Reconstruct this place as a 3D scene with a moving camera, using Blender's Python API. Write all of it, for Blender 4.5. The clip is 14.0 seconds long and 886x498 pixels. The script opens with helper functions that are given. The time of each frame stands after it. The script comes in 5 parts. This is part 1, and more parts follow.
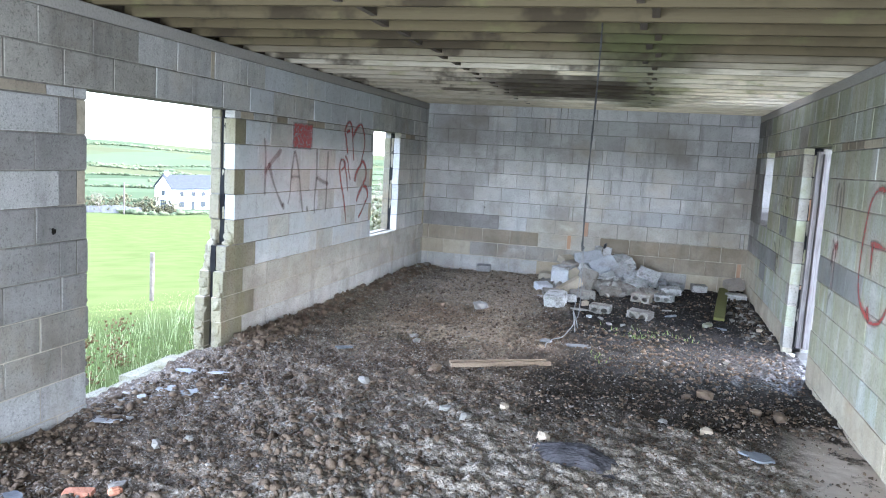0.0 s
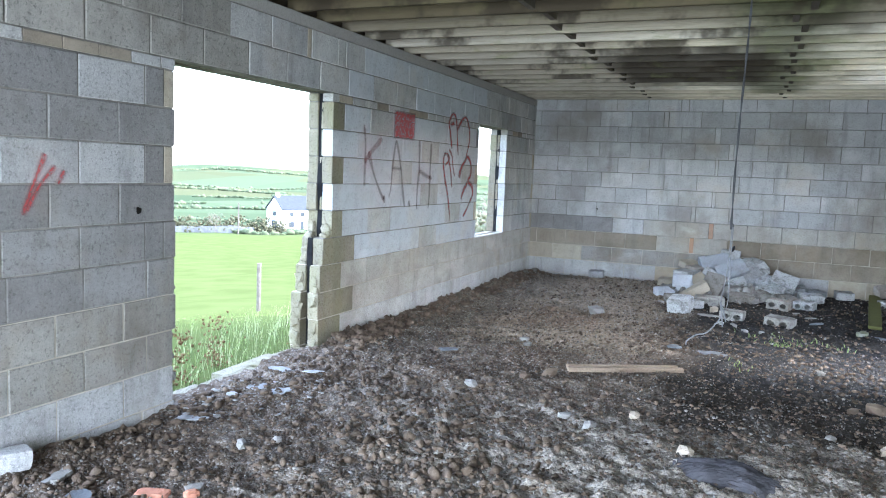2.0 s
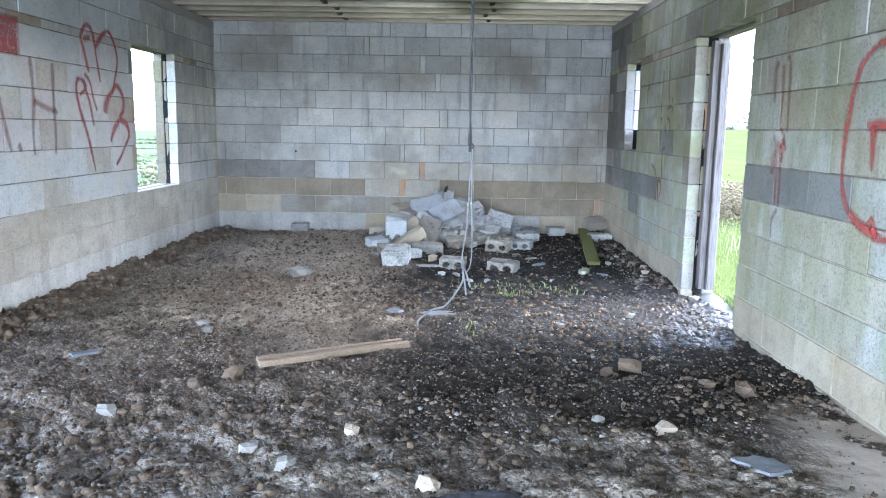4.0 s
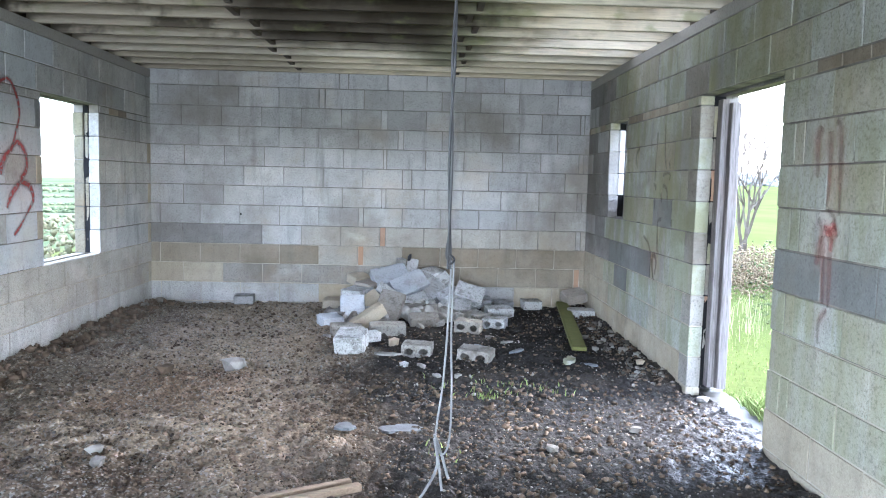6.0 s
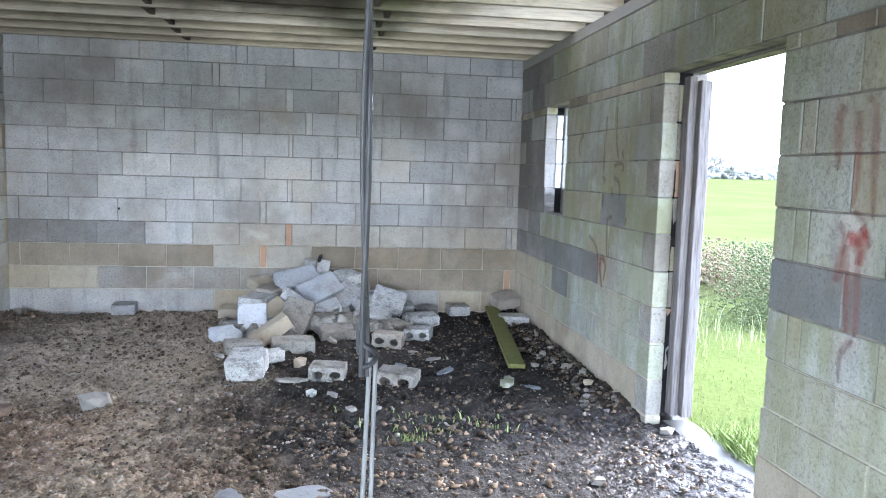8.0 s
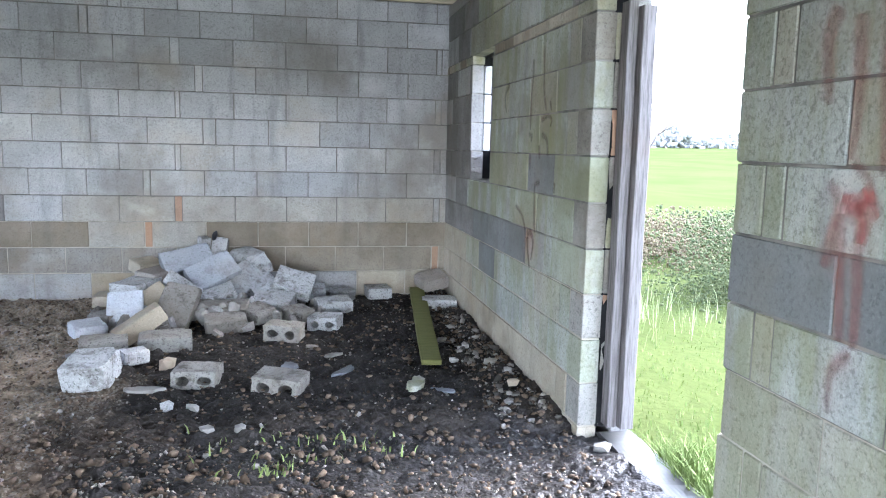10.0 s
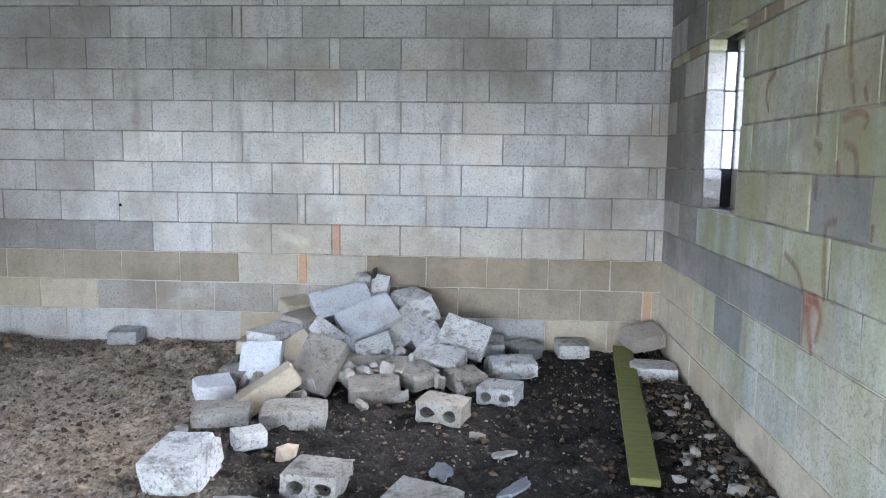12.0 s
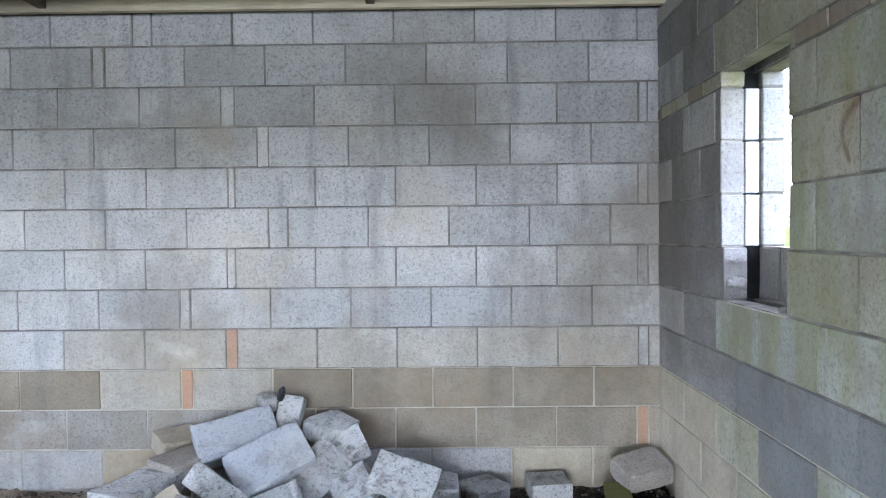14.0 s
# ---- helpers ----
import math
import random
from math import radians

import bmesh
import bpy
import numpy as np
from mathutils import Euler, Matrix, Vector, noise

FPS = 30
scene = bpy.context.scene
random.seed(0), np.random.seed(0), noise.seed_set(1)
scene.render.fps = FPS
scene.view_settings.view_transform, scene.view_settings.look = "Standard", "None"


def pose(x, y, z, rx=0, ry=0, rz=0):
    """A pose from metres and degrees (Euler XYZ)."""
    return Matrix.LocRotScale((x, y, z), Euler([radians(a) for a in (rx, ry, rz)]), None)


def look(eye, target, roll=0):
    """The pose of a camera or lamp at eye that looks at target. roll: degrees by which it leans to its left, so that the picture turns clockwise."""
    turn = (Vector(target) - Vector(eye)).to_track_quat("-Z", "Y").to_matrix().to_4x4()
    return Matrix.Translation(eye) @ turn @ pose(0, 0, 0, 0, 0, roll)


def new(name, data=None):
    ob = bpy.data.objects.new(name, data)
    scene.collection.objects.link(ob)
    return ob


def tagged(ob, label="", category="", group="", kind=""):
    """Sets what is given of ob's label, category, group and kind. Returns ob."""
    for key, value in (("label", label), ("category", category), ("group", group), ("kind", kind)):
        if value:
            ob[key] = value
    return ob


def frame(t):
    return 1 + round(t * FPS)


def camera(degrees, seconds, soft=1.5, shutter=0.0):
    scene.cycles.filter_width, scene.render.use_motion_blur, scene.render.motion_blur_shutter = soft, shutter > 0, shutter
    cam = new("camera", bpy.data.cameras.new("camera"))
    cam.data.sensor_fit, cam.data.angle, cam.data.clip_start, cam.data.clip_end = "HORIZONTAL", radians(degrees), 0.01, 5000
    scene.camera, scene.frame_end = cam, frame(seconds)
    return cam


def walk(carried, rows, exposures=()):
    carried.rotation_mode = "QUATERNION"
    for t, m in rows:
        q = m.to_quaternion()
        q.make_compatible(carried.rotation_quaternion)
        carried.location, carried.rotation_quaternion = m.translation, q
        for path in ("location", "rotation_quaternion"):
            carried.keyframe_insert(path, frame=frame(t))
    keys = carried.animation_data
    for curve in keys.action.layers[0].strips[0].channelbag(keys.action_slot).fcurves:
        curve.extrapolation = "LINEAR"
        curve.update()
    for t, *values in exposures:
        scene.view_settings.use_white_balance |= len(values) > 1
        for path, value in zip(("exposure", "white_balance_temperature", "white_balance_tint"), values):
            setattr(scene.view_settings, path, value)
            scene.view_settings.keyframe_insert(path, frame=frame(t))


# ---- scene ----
cam = camera(61.0, 14.0, soft=1.1)
PATH = [
    (0, (0.444, 1.066, 1.796), (-0.063, 2.985, 1.552), 3.3),
    (0.5, (0.377, 1.165, 1.76), (-0.155, 3.08, 1.54), 1.9),
    (1, (0.29, 1.246, 1.672), (-0.378, 3.109, 1.389), 0.4),
    (1.5, (0.289, 1.419, 1.568), (-0.507, 3.24, 1.342), 1.3),
    (2, (0.215, 1.616, 1.493), (-0.553, 3.451, 1.287), 2.3),
    (2.5, (0.133, 1.961, 1.468), (-0.564, 3.825, 1.271), 2.3),
    (3, (0.058, 2.317, 1.358), (-0.437, 4.237, 1.096), 2.4),
    (3.5, (0.017, 2.737, 1.341), (-0.142, 4.708, 1.039), 0.9),
    (3.7, (0.02, 2.926, 1.311), (-0.057, 4.9, 0.996), 0.8),
    (5.8, (0.03, 4.151, 1.442), (0.087, 6.14, 1.244), 1.1),
    (6, (0.003, 4.228, 1.443), (0.07, 6.219, 1.266), 1.4),
    (6.5, (-0.057, 4.466, 1.457), (0.102, 6.454, 1.3), 1.5),
    (7, (-0.054, 4.684, 1.438), (0.273, 6.648, 1.248), 1.4),
    (7.5, (0.039, 4.968, 1.443), (0.364, 6.932, 1.252), 1.6),
    (8, (0.044, 5.219, 1.451), (0.332, 7.188, 1.253), 1.7),
    (8.5, (0.061, 5.329, 1.445), (0.479, 7.271, 1.207), 1.3),
    (8.7, (0.117, 5.392, 1.434), (0.575, 7.322, 1.182), 1.3),
    (10.8, (0.747, 6.682, 1.369), (0.917, 8.656, 1.095), 1.1),
    (11, (0.764, 6.828, 1.376), (0.833, 8.808, 1.106), 1.1),
    (11.5, (0.781, 7.181, 1.356), (0.719, 9.161, 1.083), 1.0),
    (12, (0.767, 7.52, 1.386), (0.63, 9.501, 1.151), 0.7),
    (12.5, (0.793, 7.901, 1.416), (0.585, 9.889, 1.347), 1.2),
    (13, (0.756, 8.273, 1.426), (0.522, 10.259, 1.446), 0.9),
    (13.5, (0.698, 8.564, 1.418), (0.578, 10.56, 1.423), -0.4),
    (14, (0.825, 8.825, 1.418), (0.802, 10.825, 1.378), -0.6),
]
walk(cam, [(t, look(eye, target, roll)) for t, eye, target, roll in PATH], [(0.0, 4.44, 5640, 13), (2.0, 4.39, 5530, 11), (3.5, 4.59, 5450, 11), (6.5, 4.64, 5650, 13), (8.5, 4.64, 5700, 13), (11.0, 4.54, 5750, 14), (11.5, 4.78, 5780, 14), (12.5, 4.86, 5850, 14), (14.0, 4.81, 5700, 15)])

# ---- world, sun ----
world = bpy.data.worlds.new("sky")
scene.world = world
world.use_nodes = True
wn = world.node_tree.nodes
sky = wn.new("ShaderNodeTexSky")
sky.sky_type, sky.sun_disc = "NISHITA", False
sky.sun_elevation, sky.sun_rotation = radians(38), radians(75)
sky.dust_density, sky.air_density, sky.ozone_density = 1.5, 1.0, 1.5
pale = wn.new("ShaderNodeHueSaturation")
pale.inputs["Saturation"].default_value = 0.55
world.node_tree.links.new(sky.outputs[0], pale.inputs["Color"])
world.node_tree.links.new(pale.outputs[0], wn["Background"].inputs[0])
wn["Background"].inputs[1].default_value = 0.15
sun = new("sun", bpy.data.lights.new("sun", "SUN"))
sun.data.energy, sun.data.angle, sun.data.color = 0.28, radians(25), (1.0, 0.96, 0.9)
sun.matrix_world = pose(0, 0, 40, 52, 0, 105)


def sky_lamp(name, x, y, z, width, height, watts, turn):
    """An area lamp behind the walk, added to brighten the room in place of the sky's light through an opening."""
    lamp = new(name, bpy.data.lights.new(name, "AREA"))
    lamp.data.shape, lamp.data.size, lamp.data.size_y = "RECTANGLE", width, height
    lamp.data.energy, lamp.data.color = watts, (0.90, 0.96, 1.0)
    lamp.matrix_world = pose(x, y, z, 90, 0, turn)


# the front opening is assumed; its lamp is added fill for the room
sky_lamp("front_opening_light", -0.55, -1.15, 1.12, 3.8, 2.1, 36, 0)
sky_lamp("near_opening_light", -3.15, 2.3, 1.05, 2.4, 2.0, 2.4, -90)

# ---- plan ----
XL, XR, YB, YF = -3.075, 1.97, 13.0, -1.2      # inner faces of the walls
LEAF, CAV = 0.10, 0.045                          # block leaf and cavity
COURSE = 0.225
LINTEL = 2.095                                  # underside of the lintel course
TOP = LINTEL + 2 * COURSE
JOIST_Z = 2.635
rng = random.Random(7)


# ---- node helpers ----
class Nodes:
    """A material under construction, with short calls for its nodes."""

    def __init__(self, name, rough=0.9, metal=0.0, spec=0.3):
        self.mat = bpy.data.materials.new(name)
        self.mat.use_nodes = True
        self.tree = self.mat.node_tree
        self.bsdf = self.tree.nodes["Principled BSDF"]
        self.bsdf.inputs["Roughness"].default_value = rough
        self.bsdf.inputs["Metallic"].default_value = metal
        self.bsdf.inputs["Specular IOR Level"].default_value = spec
        self.geo = self.tree.nodes.new("ShaderNodeNewGeometry")
        self.pos = self.geo.outputs["Position"]

    def link(self, a, b):
        self.tree.links.new(a, b)

    def put(self, socket, value):
        if isinstance(value, (int, float)):
            socket.default_value = value
        elif isinstance(value, tuple):
            socket.default_value = (*value, 1.0) if len(value) == 3 and len(socket.default_value) == 4 else value
        else:
            self.link(value, socket)

    def noise(self, scale, detail=3.0, rough=0.55, vector=None, stretch=None):
        n = self.tree.nodes.new("ShaderNodeTexNoise")
        n.inputs["Scale"].default_value, n.inputs["Detail"].default_value, n.inputs["Roughness"].default_value = scale, detail, rough
        v = vector or self.pos
        if stretch:
            m = self.tree.nodes.new("ShaderNodeMapping")
            m.inputs["Scale"].default_value = stretch
            self.link(v, m.inputs["Vector"])
            v = m.outputs[0]
        self.link(v, n.inputs["Vector"])
        return n.outputs["Fac"]

    def ramp(self, value, low, high, a=0.0, b=1.0):
        n = self.tree.nodes.new("ShaderNodeMapRange")
        n.interpolation_type = "SMOOTHSTEP"
        for key, v in (("Value", value), ("From Min", low), ("From Max", high), ("To Min", a), ("To Max", b)):
            self.put(n.inputs[key], v)
        return n.outputs[0]

    def math(self, op, a, b=0.0):
        n = self.tree.nodes.new("ShaderNodeMath")
        n.operation = op
        self.put(n.inputs[0], a)
        self.put(n.inputs[1], b)
        return n.outputs[0]

    def mix(self, fac, a, b, blend="MIX"):
        n = self.tree.nodes.new("ShaderNodeMix")
        n.data_type, n.blend_type = "RGBA", blend
        self.put(n.inputs[0], fac)
        self.put(n.inputs[6], a)
        self.put(n.inputs[7], b)
        return n.outputs[2]

    def axis(self, i):
        n = self.tree.nodes.new("ShaderNodeSeparateXYZ")
        self.link(self.pos, n.inputs[0])
        return n.outputs[i]

    def random(self):
        return self.tree.nodes.new("ShaderNodeObjectInfo").outputs["Random"]

    def island(self):
        return self.geo.outputs["Random Per Island"]

    def bump(self, height, strength=0.4, distance=0.01):
        n = self.tree.nodes.new("ShaderNodeBump")
        n.inputs["Strength"].default_value, n.inputs["Distance"].default_value = strength, distance
        self.link(height, n.inputs["Height"])
        self.link(n.outputs[0], self.bsdf.inputs["Normal"])

    def color(self, value):
        self.put(self.bsdf.inputs["Base Color"], value)
        return self.mat

    def box(self, x, y, z, soft=0.5):
        """A soft patch on the plan: 1 within the ranges, wobbling at its edge."""
        wob = self.math("MULTIPLY", self.math("SUBTRACT", self.noise(1.7, 4.0), 0.5), 1.6 * soft)
        out = None
        for i, span in enumerate((x, y, z)):
            if span is None:
                continue
            v = self.math("ADD", self.axis(i), wob)
            m = self.math("MULTIPLY", self.ramp(v, span[0] - soft / 2, span[0] + soft / 2), self.ramp(v, span[1] - soft / 2, span[1] + soft / 2, 1.0, 0.0))
            out = m if out is None else self.math("MULTIPLY", out, m)
        return out


# ---- materials ----
def block_material(name, base, other, grain=0.5, algae=0.0, soot=0.35, pits=0.5, grime=0.15):
    n = Nodes(name, rough=0.93, spec=0.2)
    tint = n.mix(n.random(), tuple(v * 0.88 for v in base), tuple(v * 1.02 for v in other))
    blotch = n.ramp(n.noise(3.3, 5.0, 0.62), 0.3, 0.72)
    c = n.mix(n.math("MULTIPLY", blotch, 0.5), tint, tuple(v * 0.72 for v in base))
    fine = n.noise(95.0, 4.0, 0.78)
    c = n.mix(n.ramp(fine, 0.48, 0.66, 0.0, 0.16 + 0.38 * grain), c, tuple(min(0.8, v * 1.5) for v in base))
    pit = n.ramp(n.noise(58.0, 6.0, 0.8), 0.535, 0.60)
    c = n.mix(n.math("MULTIPLY", pit, 0.15 + 0.8 * pits), c, tuple(v * 0.26 for v in base))
    grit = n.ramp(n.noise(150.0, 2.0, 0.6), 0.36, 0.48, 1.0, 0.0)
    c = n.mix(n.math("MULTIPLY", grit, 0.15 + 0.4 * grain), c, tuple(v * 0.58 for v in base))
    run = n.ramp(n.noise(2.2, 4.0, 0.6, stretch=(3.2, 3.2, 0.45)), 0.5, 0.75)
    c = n.mix(n.math("MULTIPLY", run, soot), c, (0.13, 0.125, 0.12))
    cloud = n.ramp(n.noise(0.8, 6.0, 0.66), 0.42, 0.68)
    c = n.mix(n.math("MULTIPLY", cloud, min(0.75, soot * 2.0)), c, tuple(v * w for v, w in zip(base, (0.50, 0.45, 0.40))))
    wash = n.ramp(n.noise(1.3, 5.0, 0.6, stretch=(1.0, 1.0, 1.6)), 0.56, 0.72)
    rust = n.ramp(n.noise(1.9, 4.0, 0.6), 0.52, 0.72)
    c = n.mix(n.math("MULTIPLY", rust, 0.30), c, tuple(v * w for v, w in zip(base, (0.95, 0.80, 0.60))))
    c = n.mix(n.math("MULTIPLY", wash, 0.35), c, tuple(min(0.8, v * 1.5) for v in base))
    smudge = n.ramp(n.noise(10.0, 6.0, 0.7), 0.50, 0.66)
    c = n.mix(n.math("MULTIPLY", smudge, grime), c, (0.095, 0.080, 0.064))
    if algae:
        green = n.ramp(n.noise(1.6, 5.0, 0.65, stretch=(2.4, 2.4, 0.7)), 0.36, 0.62)
        c = n.mix(n.math("MULTIPLY", green, algae), c, (0.215, 0.225, 0.075))
        slime = n.ramp(n.noise(2.4, 5.0, 0.6, stretch=(2.6, 2.6, 0.5)), 0.56, 0.68)
        c = n.mix(n.math("MULTIPLY", slime, algae * 0.55), c, (0.23, 0.235, 0.065))
    h = n.math("ADD", n.math("MULTIPLY", fine, 0.6), n.math("MULTIPLY", pit, -0.9 * pits))
    n.bump(n.math("ADD", h, n.math("MULTIPLY", n.noise(22.0, 3.0), 0.8)), 0.35 + 0.3 * grain, 0.006)
    return n.color(c)


GREY = block_material("block_grey", (0.46, 0.455, 0.445), (0.54, 0.535, 0.525), grain=0.85, soot=0.45)
WARM = block_material("block_warm_grey", (0.47, 0.44, 0.385), (0.53, 0.50, 0.45), grain=0.7, soot=0.3, pits=0.4)
PALE = block_material("block_pale", (0.52, 0.51, 0.49), (0.60, 0.59, 0.56), grain=1.0, soot=0.38, pits=0.45)
BEIGE = block_material("block_beige", (0.45, 0.39, 0.295), (0.51, 0.455, 0.36), grain=0.4, soot=0.3, pits=0.2)
BROWN = block_material("block_brown", (0.29, 0.248, 0.19), (0.35, 0.305, 0.24), grain=0.3, soot=0.35, pits=0.2)
SLATE = block_material("block_dark", (0.235, 0.24, 0.235), (0.29, 0.295, 0.285), grain=0.3, soot=0.3, pits=0.3)
MOSSY = block_material("block_mossy", (0.47, 0.48, 0.45), (0.55, 0.555, 0.52), grain=0.8, algae=0.48, soot=0.42)
MOSSY2 = block_material("block_mossy_warm", (0.43, 0.41, 0.345), (0.50, 0.48, 0.41), grain=0.6, algae=0.36, soot=0.25)
TERRA = block_material("block_terracotta", (0.48, 0.30, 0.20), (0.42, 0.27, 0.19), grain=0.2, soot=0.1, pits=0.1)
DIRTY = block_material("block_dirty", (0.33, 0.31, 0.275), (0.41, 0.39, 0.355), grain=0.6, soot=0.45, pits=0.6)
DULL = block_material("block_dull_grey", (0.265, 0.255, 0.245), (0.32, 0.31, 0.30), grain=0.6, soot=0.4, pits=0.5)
TAWNY = block_material("block_tawny", (0.27, 0.24, 0.18), (0.33, 0.30, 0.235), grain=0.8, algae=0.2, soot=0.4, pits=0.8)
SMOOTH = block_material("block_smooth_grey", (0.41, 0.425, 0.445), (0.46, 0.475, 0.495), grain=0.25, soot=0.15, pits=0.4, grime=0.28)
LOOSEPALE = block_material("loose_block_pale", (0.50, 0.50, 0.485), (0.58, 0.575, 0.56), grain=0.6, soot=0.25, pits=0.9, grime=0.6)
LOOSEGREY = block_material("loose_block_grey", (0.40, 0.405, 0.41), (0.48, 0.485, 0.49), grain=0.5, soot=0.3, pits=0.9, grime=0.65)
LOOSEDIRTY = block_material("loose_block_dirty", (0.31, 0.295, 0.265), (0.40, 0.38, 0.345), grain=0.5, soot=0.4, pits=0.9, grime=0.75)
TAWNYTOP = block_material("block_mortared", (0.36, 0.32, 0.28), (0.42, 0.38, 0.34), grain=0.5, soot=0.35, pits=0.5)
SOOTY_SHADED = block_material("block_sooty", (0.395, 0.39, 0.375), (0.45, 0.445, 0.43), grain=0.7, soot=0.5)
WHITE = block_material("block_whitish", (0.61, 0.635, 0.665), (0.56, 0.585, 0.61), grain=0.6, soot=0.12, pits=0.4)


def mortar_material(name, a, b):
    n = Nodes(name, rough=0.95, spec=0.1)
    c = n.mix(n.ramp(n.noise(6.0, 4.0), 0.3, 0.7), a, b)
    n.bump(n.noise(140.0, 3.0), 0.5, 0.004)
    return n.color(c)


MORTAR = mortar_material("mortar", (0.27, 0.25, 0.22), (0.125, 0.117, 0.104))
PALEMORTAR = mortar_material("pale_mortar", (0.50, 0.45, 0.37), (0.36, 0.32, 0.26))


def dirt_material():
    n = Nodes("dirt", rough=0.85, spec=0.2)

    def cells(scale):
        """Crumbs of earth: a tone for each and the height over its rim."""
        warp = n.tree.nodes.new("ShaderNodeVectorMath")
        warp.operation = "MULTIPLY_ADD"
        wob = n.tree.nodes.new("ShaderNodeTexNoise")
        wob.inputs["Scale"].default_value = scale * 0.9
        n.link(n.pos, wob.inputs["Vector"])
        n.link(wob.outputs["Color"], warp.inputs[0])
        warp.inputs[1].default_value = (0.8 / scale,) * 3
        n.link(n.pos, warp.inputs[2])
        v = n.tree.nodes.new("ShaderNodeTexVoronoi")
        v.inputs["Scale"].default_value = scale
        n.link(warp.outputs[0], v.inputs["Vector"])
        tone = n.tree.nodes.new("ShaderNodeSeparateColor")
        n.link(v.outputs["Color"], tone.inputs[0])
        return tone.outputs[0], tone.outputs[1], v.outputs["Distance"]

    big = n.ramp(n.noise(0.9, 5.0, 0.6), 0.36, 0.64)
    c = n.mix(big, (0.115, 0.081, 0.056), (0.25, 0.196, 0.146))
    c = n.mix(n.box((-3.2, -0.7), (8.0, 13.2), None, 0.9), c, (0.33, 0.262, 0.190))
    c = n.mix(n.math("MULTIPLY", n.box((-2.2, -1.2), (8.8, 10.0), None, 0.5), 0.7), c, (0.22, 0.145, 0.095))
    c = n.mix(n.box((-2.1, 2.2), (2.0, 6.3), None, 1.2), c, (0.35, 0.303, 0.25))
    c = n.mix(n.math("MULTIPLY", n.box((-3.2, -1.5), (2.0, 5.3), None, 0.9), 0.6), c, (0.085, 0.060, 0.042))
    yard = n.box((-0.3, 2.4), (7.3, 9.9), None, 0.8)
    c = n.mix(yard, c, (0.032, 0.030, 0.030))
    c = n.mix(n.box((-0.6, 2.2), (9.8, 13.2), None, 0.6), c, (0.024, 0.021, 0.019))
    c = n.mix(n.math("MULTIPLY", n.box((-0.4, 2.1), (6.2, 7.6), None, 0.7), 0.9), c, (0.020, 0.016, 0.013))
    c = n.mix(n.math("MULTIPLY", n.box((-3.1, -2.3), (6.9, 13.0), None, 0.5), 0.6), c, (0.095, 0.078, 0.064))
    t1, u1, d1 = cells(38.0)
    t2, u2, d2 = cells(85.0)
    c = n.mix(n.ramp(t1, 0.25, 0.9, 0.0, 0.45), c, n.mix(0.5, c, (0.022, 0.017, 0.013)), "MIX")
    c = n.mix(n.ramp(t2, 0.5, 1.0, 0.0, 0.42), c, (0.022, 0.017, 0.013))
    # crumb rims blackened: the shade of crevices put into the colour
    c = n.mix(n.ramp(d1, 0.5, 0.9, 0.0, 0.4), c, (0.014, 0.011, 0.009))
    pale = n.math("MULTIPLY", n.ramp(u2, 0.80, 0.9), n.math("SUBTRACT", 0.6, n.math("MULTIPLY", n.box((-0.6, 2.4), (6.3, 13.2), None, 0.8), 0.55)))
    c = n.mix(pale, c, (0.34, 0.315, 0.28))
    slab = n.math("MULTIPLY", n.box((1.55, 2.6), (4.6, 6.75), None, 0.3), n.ramp(n.noise(2.6, 5.0, 0.7), 0.40, 0.46))
    c = n.mix(slab, c, n.mix(n.noise(7.0, 5.0, 0.7), (0.52, 0.44, 0.37), (0.36, 0.31, 0.26)))
    wet = n.box((1.3, 2.5), (7.6, 9.6), None, 0.5)
    n.link(n.ramp(n.math("MULTIPLY", wet, n.noise(5.0, 3.0)), 0.25, 0.55, 0.85, 0.34), n.bsdf.inputs["Roughness"])
    h = n.math("ADD", n.math("MULTIPLY", d1, -1.0), n.math("MULTIPLY", d2, -0.45))
    h = n.math("MULTIPLY", n.math("ADD", h, n.math("MULTIPLY", n.noise(70.0, 4.0, 0.7), 0.5)), n.math("SUBTRACT", 1.0, n.math("MULTIPLY", slab, 0.9)))
    n.bump(h, 0.9, 0.009)
    return n.color(c)


DIRT = dirt_material()


def stone_material(name, a, b, rough=0.9, grain=60.0, spec=0.25):
    n = Nodes(name, rough=rough, spec=spec)
    c = n.mix(n.math("POWER", n.island(), 1.6), a, b)
    c = n.mix(n.random(), c, tuple((p + q) / 2 for p, q in zip(a, b)))
    c = n.mix(n.ramp(n.noise(9.0, 4.0), 0.45, 0.7, 0.0, 0.5), c, tuple(v * 0.5 for v in a))
    n.bump(n.noise(grain, 4.0, 0.65), 0.6, 0.008)
    return n.color(c)


CLOD = stone_material("clod", (0.034, 0.023, 0.016), (0.25, 0.185, 0.130), rough=0.92, grain=110.0)
GRAVEL = stone_material("gravel", (0.05, 0.044, 0.037), (0.33, 0.30, 0.262), rough=0.75)
CHIP = stone_material("pale_chip", (0.16, 0.150, 0.135), (0.36, 0.34, 0.31))
RUBBLE = stone_material("rubble", (0.21, 0.197, 0.175), (0.34, 0.32, 0.29))
WARMSTONE = stone_material("warm_stone", (0.42, 0.34, 0.25), (0.50, 0.42, 0.33))
DARKSLATE = stone_material("slate", (0.13, 0.14, 0.155), (0.20, 0.21, 0.225), rough=0.5, grain=30.0)
LIME = stone_material("lime", (0.26, 0.26, 0.26), (0.36, 0.36, 0.355), grain=25.0)
BRICKRED = stone_material("broken_brick", (0.50, 0.22, 0.14), (0.55, 0.26, 0.17))


